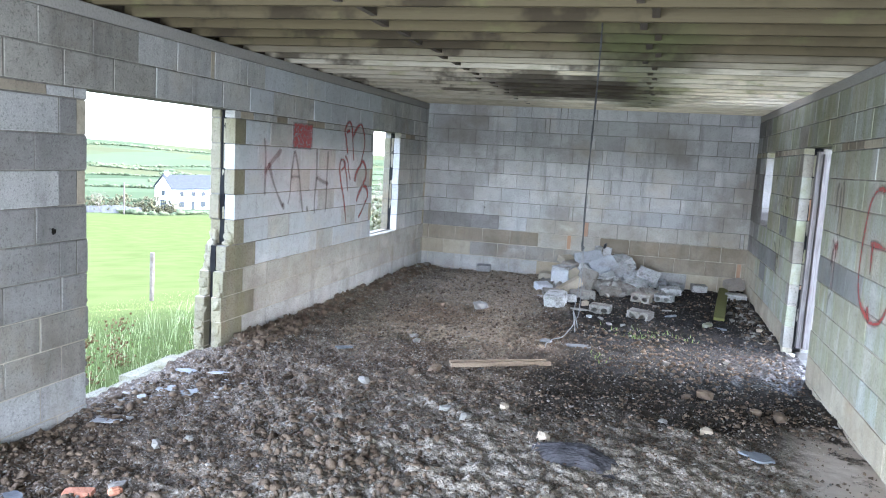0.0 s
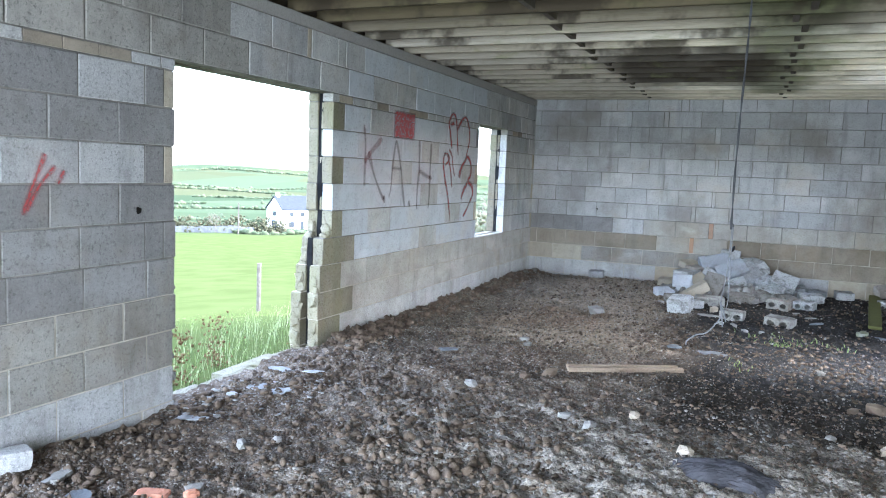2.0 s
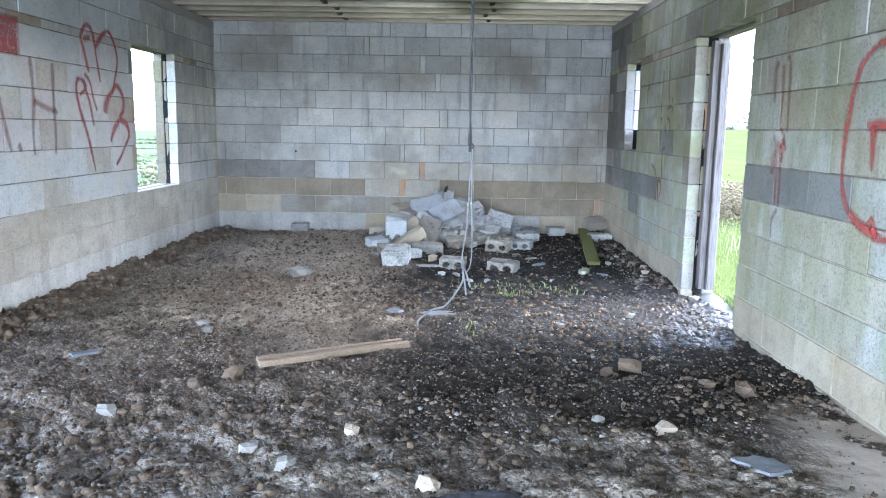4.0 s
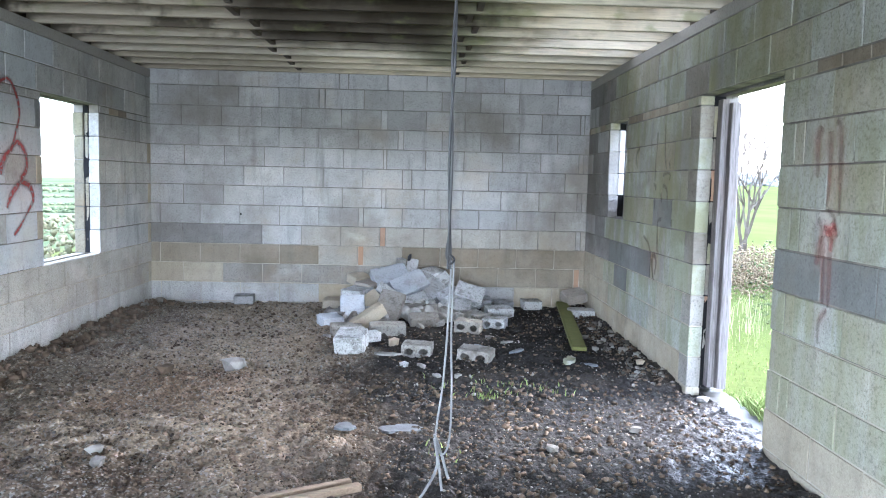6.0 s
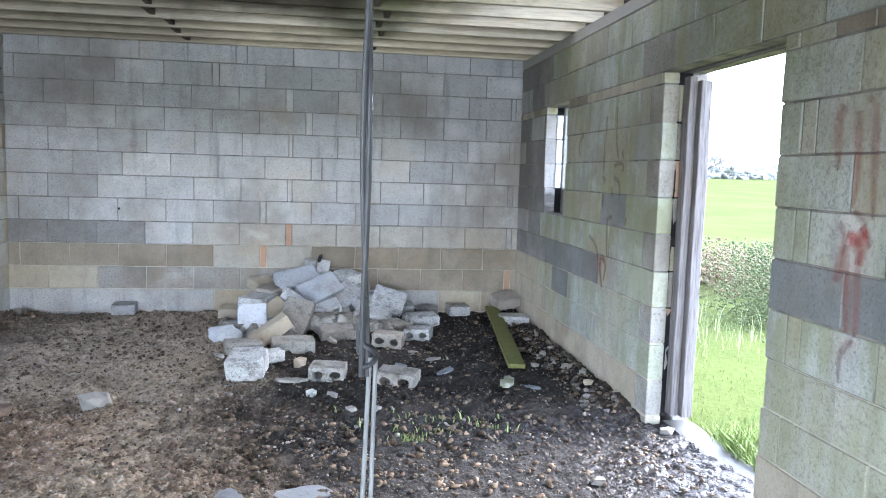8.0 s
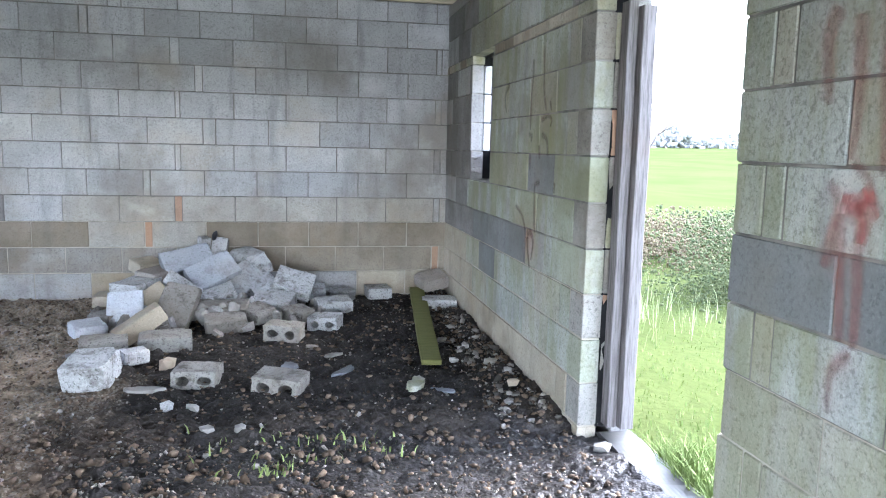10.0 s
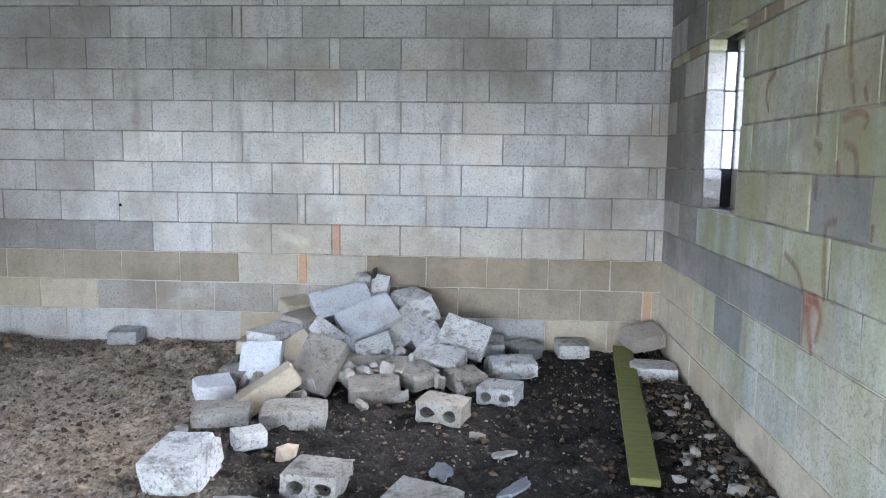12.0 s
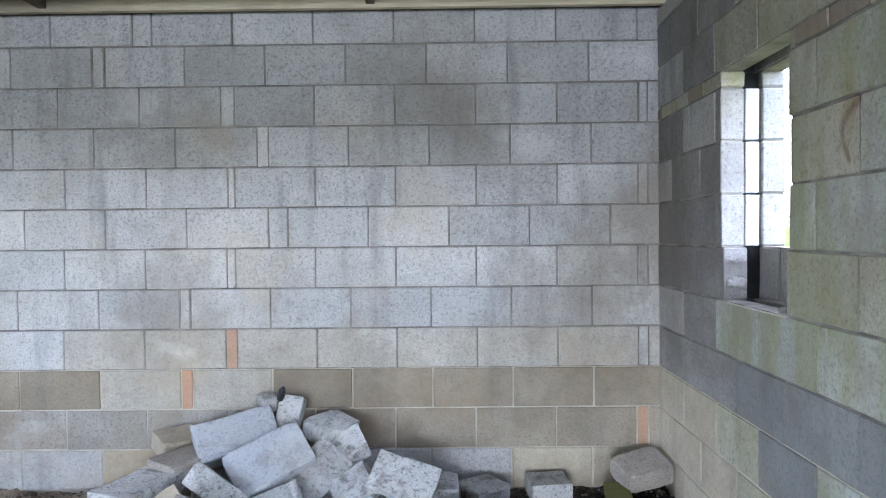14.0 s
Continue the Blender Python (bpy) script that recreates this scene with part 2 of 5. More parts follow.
def wood_material(name, a, b, stain_shade=0.0):
    """Weathered softwood with its grain along x. The last argument blackens and greens it in patches on the plan and
    darkens the front, where shade is put into the colour.
    """
    n = Nodes(name, rough=0.85, spec=0.2)
    grain = n.noise(9.0, 6.0, 0.7, stretch=(0.6, 9.0, 9.0))
    c = n.mix(n.random(), a, b)
    c = n.mix(n.ramp(grain, 0.4, 0.7, 0.0, 0.55), c, tuple(v * 0.55 for v in a))
    if stain_shade:
        # front of the room darker: shade and weathering put into the colour
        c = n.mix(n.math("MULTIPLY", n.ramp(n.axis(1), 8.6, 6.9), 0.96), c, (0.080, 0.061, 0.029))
        # left part of the back joists darker
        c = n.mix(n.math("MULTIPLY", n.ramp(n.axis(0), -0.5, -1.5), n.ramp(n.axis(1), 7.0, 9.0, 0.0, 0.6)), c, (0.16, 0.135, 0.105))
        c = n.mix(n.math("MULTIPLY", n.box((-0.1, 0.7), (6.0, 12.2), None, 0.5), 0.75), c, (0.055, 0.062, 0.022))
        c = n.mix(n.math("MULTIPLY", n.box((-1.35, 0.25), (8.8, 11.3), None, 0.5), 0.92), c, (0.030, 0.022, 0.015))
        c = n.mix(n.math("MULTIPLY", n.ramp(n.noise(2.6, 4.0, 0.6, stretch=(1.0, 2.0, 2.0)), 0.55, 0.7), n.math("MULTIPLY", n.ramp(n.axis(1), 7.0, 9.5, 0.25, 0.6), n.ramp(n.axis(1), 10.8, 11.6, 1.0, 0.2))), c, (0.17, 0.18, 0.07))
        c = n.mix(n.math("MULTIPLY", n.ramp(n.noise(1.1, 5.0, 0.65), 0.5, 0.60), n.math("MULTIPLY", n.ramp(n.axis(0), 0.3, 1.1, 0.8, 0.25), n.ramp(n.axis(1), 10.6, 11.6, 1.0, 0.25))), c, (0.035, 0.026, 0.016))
    n.bump(grain, 0.4, 0.004)
    return n.color(c)


JOISTWOOD = wood_material("joist_wood", (0.60, 0.52, 0.37), (0.74, 0.67, 0.53), stain_shade=1.0)
PLATEWOOD = wood_material("plate_wood", (0.36, 0.34, 0.31), (0.40, 0.38, 0.35))
GREYWOOD = wood_material("weathered_wood", (0.40, 0.38, 0.36), (0.46, 0.44, 0.42))
TANWOOD = wood_material("tan_wood", (0.27, 0.205, 0.145), (0.33, 0.25, 0.18))
MOSSWOOD = wood_material("mossy_wood", (0.125, 0.13, 0.040), (0.16, 0.16, 0.055))
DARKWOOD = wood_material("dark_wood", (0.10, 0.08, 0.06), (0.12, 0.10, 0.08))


def plain(name, a, b, rough=0.8, spec=0.3, scale=8.0):
    n = Nodes(name, rough=rough, spec=spec)
    c = n.mix(n.ramp(n.noise(scale, 4.0), 0.3, 0.7), a, b)
    n.bump(n.noise(scale * 9.0, 3.0), 0.2, 0.004)
    return n.color(c)


# ---- mesh helpers ----
def part(name, bm, material, parent=None, label=""):
    me = bpy.data.meshes.new(name)
    bm.to_mesh(me)
    bm.free()
    if material:
        me.materials.append(material)
    ob = new(name, me)
    if parent:
        ob.parent = parent
    return tagged(ob, label)


def mesh_of(name, verts, faces, material=None, smooth=False):
    me = bpy.data.meshes.new(name)
    me.from_pydata([tuple(map(float, v)) for v in verts], [], [tuple(map(int, f)) for f in faces])
    if material:
        me.materials.append(material)
    if smooth:
        me.polygons.foreach_set("use_smooth", [True] * len(me.polygons))
    return me


BOX_FACES = ((0, 3, 2, 1), (4, 5, 6, 7), (0, 1, 5, 4), (1, 2, 6, 5), (2, 3, 7, 6), (3, 0, 4, 7))


def add_box(bm, x0, x1, y0, y1, z0, z1, m=None):
    vs = [bm.verts.new((m @ Vector(c)) if m else c) for c in ((x0, y0, z0), (x1, y0, z0), (x1, y1, z0), (x0, y1, z0), (x0, y0, z1), (x1, y0, z1), (x1, y1, z1), (x0, y1, z1))]
    for f in BOX_FACES:
        bm.faces.new([vs[i] for i in f])


def chamfer_data(lx, ly, lz, c):
    """Corners and faces of a box with chamfered edges, centred."""
    hx, hy, hz = lx / 2, ly / 2, lz / 2
    verts, at = [], {}
    for sx in (-1, 1):
        for sy in (-1, 1):
            for sz in (-1, 1):
                for k in range(3):
                    p = [sx * (hx - c), sy * (hy - c), sz * (hz - c)]
                    p[k] = (sx * hx, sy * hy, sz * hz)[k]
                    at[sx, sy, sz, k] = len(verts)
                    verts.append(p)
    faces = []
    for k in range(3):
        i, j = [(1, 2), (2, 0), (0, 1)][k]
        for s in (-1, 1):
            ring = []
            for a, b in ((-1, -1), (1, -1), (1, 1), (-1, 1)):
                key = [0, 0, 0]
                key[k], key[i], key[j] = s, a, b
                ring.append(at[(*key, k)])
            faces.append(ring if s > 0 else ring[::-1])
        for a in (-1, 1):
            for b in (-1, 1):
                lo, hi = [0, 0, 0], [0, 0, 0]
                lo[k], hi[k] = -1, 1
                lo[i] = hi[i] = a
                lo[j] = hi[j] = b
                q = [at[(*lo, i)], at[(*hi, i)], at[(*hi, j)], at[(*lo, j)]]
                faces.append(q if a * b < 0 else q[::-1])
    for sx in (-1, 1):
        for sy in (-1, 1):
            for sz in (-1, 1):
                t = [at[sx, sy, sz, k] for k in range(3)]
                faces.append(t if sx * sy * sz > 0 else t[::-1])
    return verts, faces


def vnoise(x, y, seed=0):
    """Smooth value noise on arrays, 0 to 1."""
    xi, yi = np.floor(x).astype(np.int64), np.floor(y).astype(np.int64)
    xf, yf = x - xi, y - yi
    u, v = xf * xf * (3 - 2 * xf), yf * yf * (3 - 2 * yf)

    def cell(a, b):
        h = (a * 374761393 + b * 668265263 + seed * 144665) & 0xFFFFFFFF
        h = ((h ^ (h >> 13)) * 1274126177) & 0xFFFFFFFF
        return ((h ^ (h >> 16)) & 0xFFFF) / 65535.0

    return (cell(xi, yi) * (1 - u) + cell(xi + 1, yi) * u) * (1 - v) + (cell(xi, yi + 1) * (1 - u) + cell(xi + 1, yi + 1) * u) * v


def floor_height(x, y):
    """The dirt floor's height over the plan."""
    x, y = np.asarray(x, float), np.asarray(y, float)
    h = 0.02 * (vnoise(x * 0.8, y * 0.8, 1) - 0.5) + 0.05 * (vnoise(x * 2.1, y * 2.1, 2) - 0.5)
    h = h + 0.045 * np.exp(-((x + 0.6) / 1.8) ** 2 - ((y - 6.2) / 1.6) ** 2)
    rough = np.clip(1.25 - np.exp(-((x - 1.2) / 1.0) ** 2 - ((y - 8.6) / 1.2) ** 2), 0.25, 1.0)
    rough = rough * (1 - 0.85 * np.clip((x - 1.35) / 0.2, 0, 1) * np.clip((6.75 - y) / 0.2, 0, 1))
    h = h + rough * (0.036 * (vnoise(x * 6, y * 6, 3) - 0.5) + 0.034 * (vnoise(x * 14, y * 14, 4) - 0.5) + 0.018 * (vnoise(x * 30, y * 30, 5) - 0.5))
    h = h + 0.05 * np.exp(-((x + 3.0) / 0.25) ** 2) * (y > 7.0) + 0.04 * np.exp(-((x - 1.9) / 0.2) ** 2) * (y > 9.6)
    return h - 0.015


def on_floor(x, y):
    return float(floor_height(np.array([x]), np.array([y]))[0])


# ---- ground, to the horizon ----
def ground_height(x, y):
    x, y = np.asarray(x, float), np.asarray(y, float)
    r = np.hypot(x + 0.5, y - 6.0)
    left = np.interp(r, (0, 3, 6, 10, 15, 35, 85, 155, 260, 450, 1000, 2000, 3500, 4500), (-0.28, -0.28, -0.6, -1.25, -2.2, -5.0, -9.2, -13.2, -17, -23, -33, -39, -40, -30))
    right = np.interp(r, (0, 3, 6, 10, 13, 60, 130, 400, 1500, 4500), (-0.16, -0.14, -0.12, -0.1, 0.1, 0.9, 2.2, -6, -20, -30))
    side = np.clip(((x + 0.5) / np.maximum(r, 0.01) + 0.30) / 0.45, 0, 1)
    side = side * side * (3 - 2 * side)
    z = left * (1 - side) + right * side
    far = np.clip((r - 300) / 900, 0, 1)
    z = z + far * 34 * (vnoise(x / 420, y / 420, 11) - 0.55) * np.clip(r / 1500, 0.3, 1.5)
    near = np.clip((r - 5) / 20, 0, 1)
    z = z + near * 0.5 * (vnoise(x / 7, y / 7, 12) - 0.5) + 0.05 * (vnoise(x * 1.3, y * 1.3, 13) - 0.5)
    inside = (x > XL - 0.2) & (x < XR + 0.2) & (y > YF - 0.2) & (y < YB + 0.2)
    return np.where(inside, -0.30, z)


def grass_material():
    n = Nodes("field_grass", rough=1.0, spec=0.0)
    fields = n.tree.nodes.new("ShaderNodeTexVoronoi")
    fields.inputs["Scale"].default_value = 0.0045
    n.link(n.pos, fields.inputs["Vector"])
    pick = n.tree.nodes.new("ShaderNodeSeparateColor")
    n.link(fields.outputs["Color"], pick.inputs[0])
    # distant fields paler and greyer, with some haze in the colour
    tone = n.mix(pick.outputs[0], (0.040, 0.057, 0.032), (0.074, 0.092, 0.054))
    tone = n.mix(n.ramp(pick.outputs[1], 0.6, 0.8, 0.0, 0.7), tone, (0.075, 0.072, 0.038))
    home = n.mix(n.ramp(n.noise(0.5, 5.0), 0.3, 0.7), (0.060, 0.076, 0.025), (0.080, 0.096, 0.034))
    length = n.tree.nodes.new("ShaderNodeVectorMath")
    length.operation = "LENGTH"
    n.link(n.pos, length.inputs[0])
    c = n.mix(n.ramp(length.outputs["Value"], 150.0, 190.0), home, tone)
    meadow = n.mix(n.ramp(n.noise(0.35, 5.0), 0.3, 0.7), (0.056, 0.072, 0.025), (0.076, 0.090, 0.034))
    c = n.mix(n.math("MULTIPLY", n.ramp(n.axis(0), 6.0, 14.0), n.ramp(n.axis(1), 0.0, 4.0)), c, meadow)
    c = n.mix(n.ramp(n.noise(9.0, 4.0), 0.4, 0.7, 0.0, 0.3), c, (0.060, 0.066, 0.028))
    n.bump(n.noise(12.0, 4.0), 0.6, 0.05)
    return n.color(c)


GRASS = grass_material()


def build_ground():
    radii = [0.0] + [0.8 * 1.085 ** i for i in range(108)]
    turns = 160
    verts, faces = [], []
    for r in radii[1:]:
        a = np.arange(turns) * 2 * math.pi / turns
        x, y = -0.5 + r * np.cos(a), 6.0 + r * np.sin(a)
        verts.append(np.stack([x, y, ground_height(x, y)], 1))
    verts = np.concatenate([np.array([[-0.5, 6.0, -0.3]]), *verts])
    for k in range(turns):
        faces.append((0, 1 + k, 1 + (k + 1) % turns))
    for i in range(len(radii) - 2):
        b = 1 + i * turns
        for k in range(turns):
            j = (k + 1) % turns
            faces.append((b + k, b + turns + k, b + turns + j, b + j))
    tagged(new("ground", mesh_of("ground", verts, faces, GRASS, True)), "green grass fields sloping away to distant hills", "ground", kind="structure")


build_ground()


# ---- dirt floor ----
def build_floor():
    xs = np.arange(XL - 0.12, XR + 0.12, 0.015)
    ys = np.concatenate([np.arange(YF, 2.6, 0.12), np.arange(2.6, YB + 0.02, 0.015)])
    gx, gy = np.meshgrid(xs, ys)
    crumb = np.abs(vnoise(gx * 17, gy * 17, 51) - 0.5) + 0.7 * np.abs(vnoise(gx * 33, gy * 33, 52) - 0.5)
    smooth = np.clip((gx - 1.35) / 0.2, 0, 1) * np.clip((6.75 - gy) / 0.2, 0, 1)
    gz = floor_height(gx, gy) - 0.004 + 0.034 * (1 - 0.85 * smooth) * (crumb - 0.3) * (0.5 + vnoise(gx * 1.7, gy * 1.7, 53))
    verts = np.stack([gx.ravel(), gy.ravel(), gz.ravel()], 1)
    w, h = len(xs), len(ys)
    i, j = np.meshgrid(np.arange(w - 1), np.arange(h - 1))
    a = (j * w + i).ravel()
    faces = np.stack([a, a + 1, a + w + 1, a + w], 1)
    me = bpy.data.meshes.new("floor")
    me.vertices.add(len(verts))
    me.vertices.foreach_set("co", verts.ravel())
    me.loops.add(faces.size)
    me.loops.foreach_set("vertex_index", faces.ravel())
    me.polygons.add(len(faces))
    me.polygons.foreach_set("loop_start", np.arange(len(faces)) * 4)
    me.polygons.foreach_set("use_smooth", np.ones(len(faces), bool))
    me.update(calc_edges=True)
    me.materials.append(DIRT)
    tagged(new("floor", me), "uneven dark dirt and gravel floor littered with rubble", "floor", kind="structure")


build_floor()


# ---- masonry ----
BLOCKS = {}


def block_mesh(length, height, depth, material):
    key = (round(length, 2), round(height, 3), round(depth, 3), material.name)
    if key not in BLOCKS:
        v, f = chamfer_data(key[0], depth, height, 0.004)
        wob = random.Random(hash(key[:3]) % 1000)
        v = [(p[0] + wob.uniform(-0.002, 0.002), p[1] + wob.uniform(-0.0015, 0.0015), p[2] + wob.uniform(-0.002, 0.002)) for p in v]
        BLOCKS[key] = mesh_of("concrete_block", v, f, material)
    return BLOCKS[key]


def run(first, last, start, step, extra=()):
    """Joints along a course: every step from start, both ways, and extra ones."""
    k0 = math.floor((first - start) / step)
    out = [start + step * k for k in range(k0, k0 + int((last - first) / step) + 3)]
    return sorted(u for u in (*out, *extra) if first + 0.03 < u < last - 0.03)


def courses_of(top):
    """Heights of the courses: nine of block, a thin slip course, then two of block."""
    rows = [(COURSE * k, COURSE * (k + 1)) for k in range(9)]
    return rows


class Leaf:
    """One leaf of a block wall along x or y. face: the plane of its inner face; out: the way to its back (+1 or -1)."""

    def __init__(self, parent, along, face, out, first, last, pick, outer=False, back=None):
        self.parent, self.along, self.face, self.out, self.first, self.last, self.pick, self.outer, self.back = parent, along, face, out, first, last, pick, outer, back
        self.core, self.low = bmesh.new(), bmesh.new()
        self.stuff_v, self.stuff_f = [], []

    def place(self, u, d, z):
        return (u, self.face + self.out * d, z) if self.along == "x" else (self.face + self.out * d, u, z)

    def course(self, z0, z1, joints, holes=(), ends=()):
        cuts = [self.first, *joints, self.last]
        spans = [(a, b) for a, b in zip(cuts, cuts[1:])]
        for lo, hi in holes:
            spans = [piece for a, b in spans for piece in ((a, min(b, lo)), (max(a, hi), b)) if piece[1] - piece[0] > 0.012]
        for a, b in spans:
            length, height = b - a - 0.008, z1 - z0 - 0.008
            if length < 0.02:
                continue
            mat = self.pick((a + b) / 2, (z0 + z1) / 2, length)
            nudge = rng.uniform(-0.0025, 0.0025)
            m = pose(*self.place((a + b) / 2, LEAF / 2 + nudge, (z0 + z1) / 2), 0, 0, 0 if self.along == "x" else 90)
            if self.outer:
                v, f = chamfer_data(length, LEAF, height, 0.006)
                base = len(self.stuff_v)
                self.stuff_v += [m @ Vector(p) for p in v]
                self.stuff_f += [[base + i for i in q] for q in f]
            else:
                ob = new("concrete_block", block_mesh(length, height, LEAF, mat))
                ob.parent, ob.matrix_basis = self.parent, m
        merged = []
        for a, b in sorted(spans):
            if merged and a - merged[-1][1] < 0.001:
                merged[-1][1] = b
            else:
                merged.append([a, b])
        for a, b in merged:
            p, q = self.place(a + 0.012, 0.0055, z0), self.place(b - 0.012, LEAF - 0.0055, z1)
            add_box(self.low if z1 < 0.71 else self.core, min(p[0], q[0]), max(p[0], q[0]), min(p[1], q[1]), max(p[1], q[1]), p[2], q[2])

    def done(self):
        part("mortar", self.core, MORTAR, self.parent)
        part("mortar", self.low, PALEMORTAR, self.parent)
        if self.stuff_v:
            ob = new("outer_leaf", mesh_of("outer_leaf", self.stuff_v, self.stuff_f, self.back))
            ob.parent = self.parent
            tagged(ob, "", "", "", "stuff")


def wall(name, label):
    ob = tagged(new(name), label, "wall", kind="structure")
    return ob


def build_back():
    w = wall("wall_back", "bare grey concrete block back wall, stained and sooty, buff lower courses")

    def pick(u, z, length):
        k = int(z / COURSE)
        if length < 0.1:
            return TERRA if (k in (2, 3) and u < 0) or (k == 1 and u > 1.0) else (PALE if rng.random() < 0.6 else GREY)
        if k == 2:
            return BROWN if u < -1.15 else (WARM if u < -0.2 else BROWN)
        if k == 1:
            return BEIGE if u < -2.2 else (BROWN if u > -0.6 else DIRTY)
        if k == 0:
            return GREY if u < -1.2 or 0.2 < u < 1.1 else BEIGE
        if k == 3:
            return DULL if u < -1.75 else (GREY if u < -1.3 else WARM)
        if k <= 6:
            return (PALE, PALE, GREY)[rng.randrange(3)] if u > -2.2 else GREY
        # upper courses darker: soot, and the dimmer light there put into the colour
        return GREY if k in (7, 11) or rng.random() < 0.25 else SOOTY_SHADED

    leaf = Leaf(w, "x", YB, 1, XL - LEAF, XR + LEAF, pick)
    # the narrow slip in each course, from the floor up, between two runs of whole blocks
    slips = ((-0.69, -0.64), (-0.435, -0.39), (-0.696, -0.629), (-0.441, -0.378), (-0.697, -0.634), (-0.428, -0.38), (-0.194, -0.083), (-0.417, -0.376), (-0.25, -0.187), (-0.448, -0.375), (-1.165, -1.093), (-0.937, -0.827))
    for k, (a, b) in enumerate(slips):
        joints = [a - 0.4555 * i for i in range(6)] + [b + 0.4475 * i for i in range(8)]
        if k % 2 and k not in (11,):
            joints.append(1.915)
        joints = sorted(u for u in joints if XL - 0.05 < u < XR + 0.05)
        leaf.course(COURSE * k, COURSE * (k + 1) if k < 11 else 2.66, joints)
    leaf.course(2.66, 2.86, run(XL, XR, -2.6, 0.45))
    leaf.course(-0.3, 0.0, run(XL, XR, -2.5, 0.45))
    leaf.done()


def build_left():
    w = wall("wall_left", "bare grey concrete block cavity wall with broken jambs")

    def pick(u, z, length):
        k = int(z / COURSE)
        if z > LINTEL - 0.08 and z < LINTEL:
            return (BEIGE, PALE, BROWN, GREY)[rng.randrange(4)]
        if length < 0.1:
            return BEIGE if rng.random() < 0.6 else SLATE
        if z < LINTEL and 6.8 < u < 7.22:
            return TAWNY
        if k <= 2:
            if u < 5.3:
                return GREY if k == 0 else DIRTY
            return PALE if k == 0 else WARM
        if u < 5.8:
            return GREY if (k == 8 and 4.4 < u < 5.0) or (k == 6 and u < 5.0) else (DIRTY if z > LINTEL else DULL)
        # bluish white here puts the doorway's sky light into the block colour
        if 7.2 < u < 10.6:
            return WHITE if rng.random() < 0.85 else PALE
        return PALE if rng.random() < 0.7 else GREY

    near, win = (0.9, 3.90), (10.50, 11.60)
    for outer in (False, True):
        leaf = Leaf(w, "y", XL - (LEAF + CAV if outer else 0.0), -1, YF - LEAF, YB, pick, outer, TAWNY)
        jag = random.Random(3 if outer else 4)
        flare = (6.82, 6.83, 6.89, 6.97, 7.05, 7.03, 7.03, 7.02, 7.02) if outer else (6.86, 6.85, 6.87, 6.92, 7.03, 7.035, 7.025, 7.03, 7.02)
        for k in range(9):
            if k in (4, 6, 8):
                pier = (3.99, 4.065, 4.515, 4.97, 5.12)
            elif k in (1, 3):
                pier = (4.09, 4.535, 4.985)
            elif k in (5, 7):
                pier = (4.33, 4.78)
            else:
                pier = (4.36, 4.81)
            start = 7.22 if k % 2 == 0 else 7.44
            joints = run(YF, 0.9, 0.4 if k % 2 else 0.6, 0.45) + list(pier) + run(7.0, YB, start, 0.455)
            holes = [(near[0], near[1] + jag.uniform(-0.012, 0.02)), (5.22 + jag.uniform(-0.02, 0.012), flare[k] + jag.uniform(-0.012, 0.012))]
            if k >= 3:
                holes.append((win[0] + jag.uniform(-0.01, 0.01), win[1] + jag.uniform(-0.015, 0.01)))
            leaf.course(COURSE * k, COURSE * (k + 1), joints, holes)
        slip = run(YF, YB, 4.2, 0.225)
        leaf.course(COURSE * 9, LINTEL, slip, [near, (5.22, 7.02), win])
        leaf.course(LINTEL, LINTEL + COURSE, run(YF, YB, 4.56, 0.452))
        leaf.course(LINTEL + COURSE, TOP, run(YF, YB, 4.81, 0.455, (6.69, 7.21)))
        leaf.course(-0.3, 0.0, run(YF, YB, 4.5, 0.45), [(0.9, 3.9), (5.22, 6.82)])
        leaf.done()


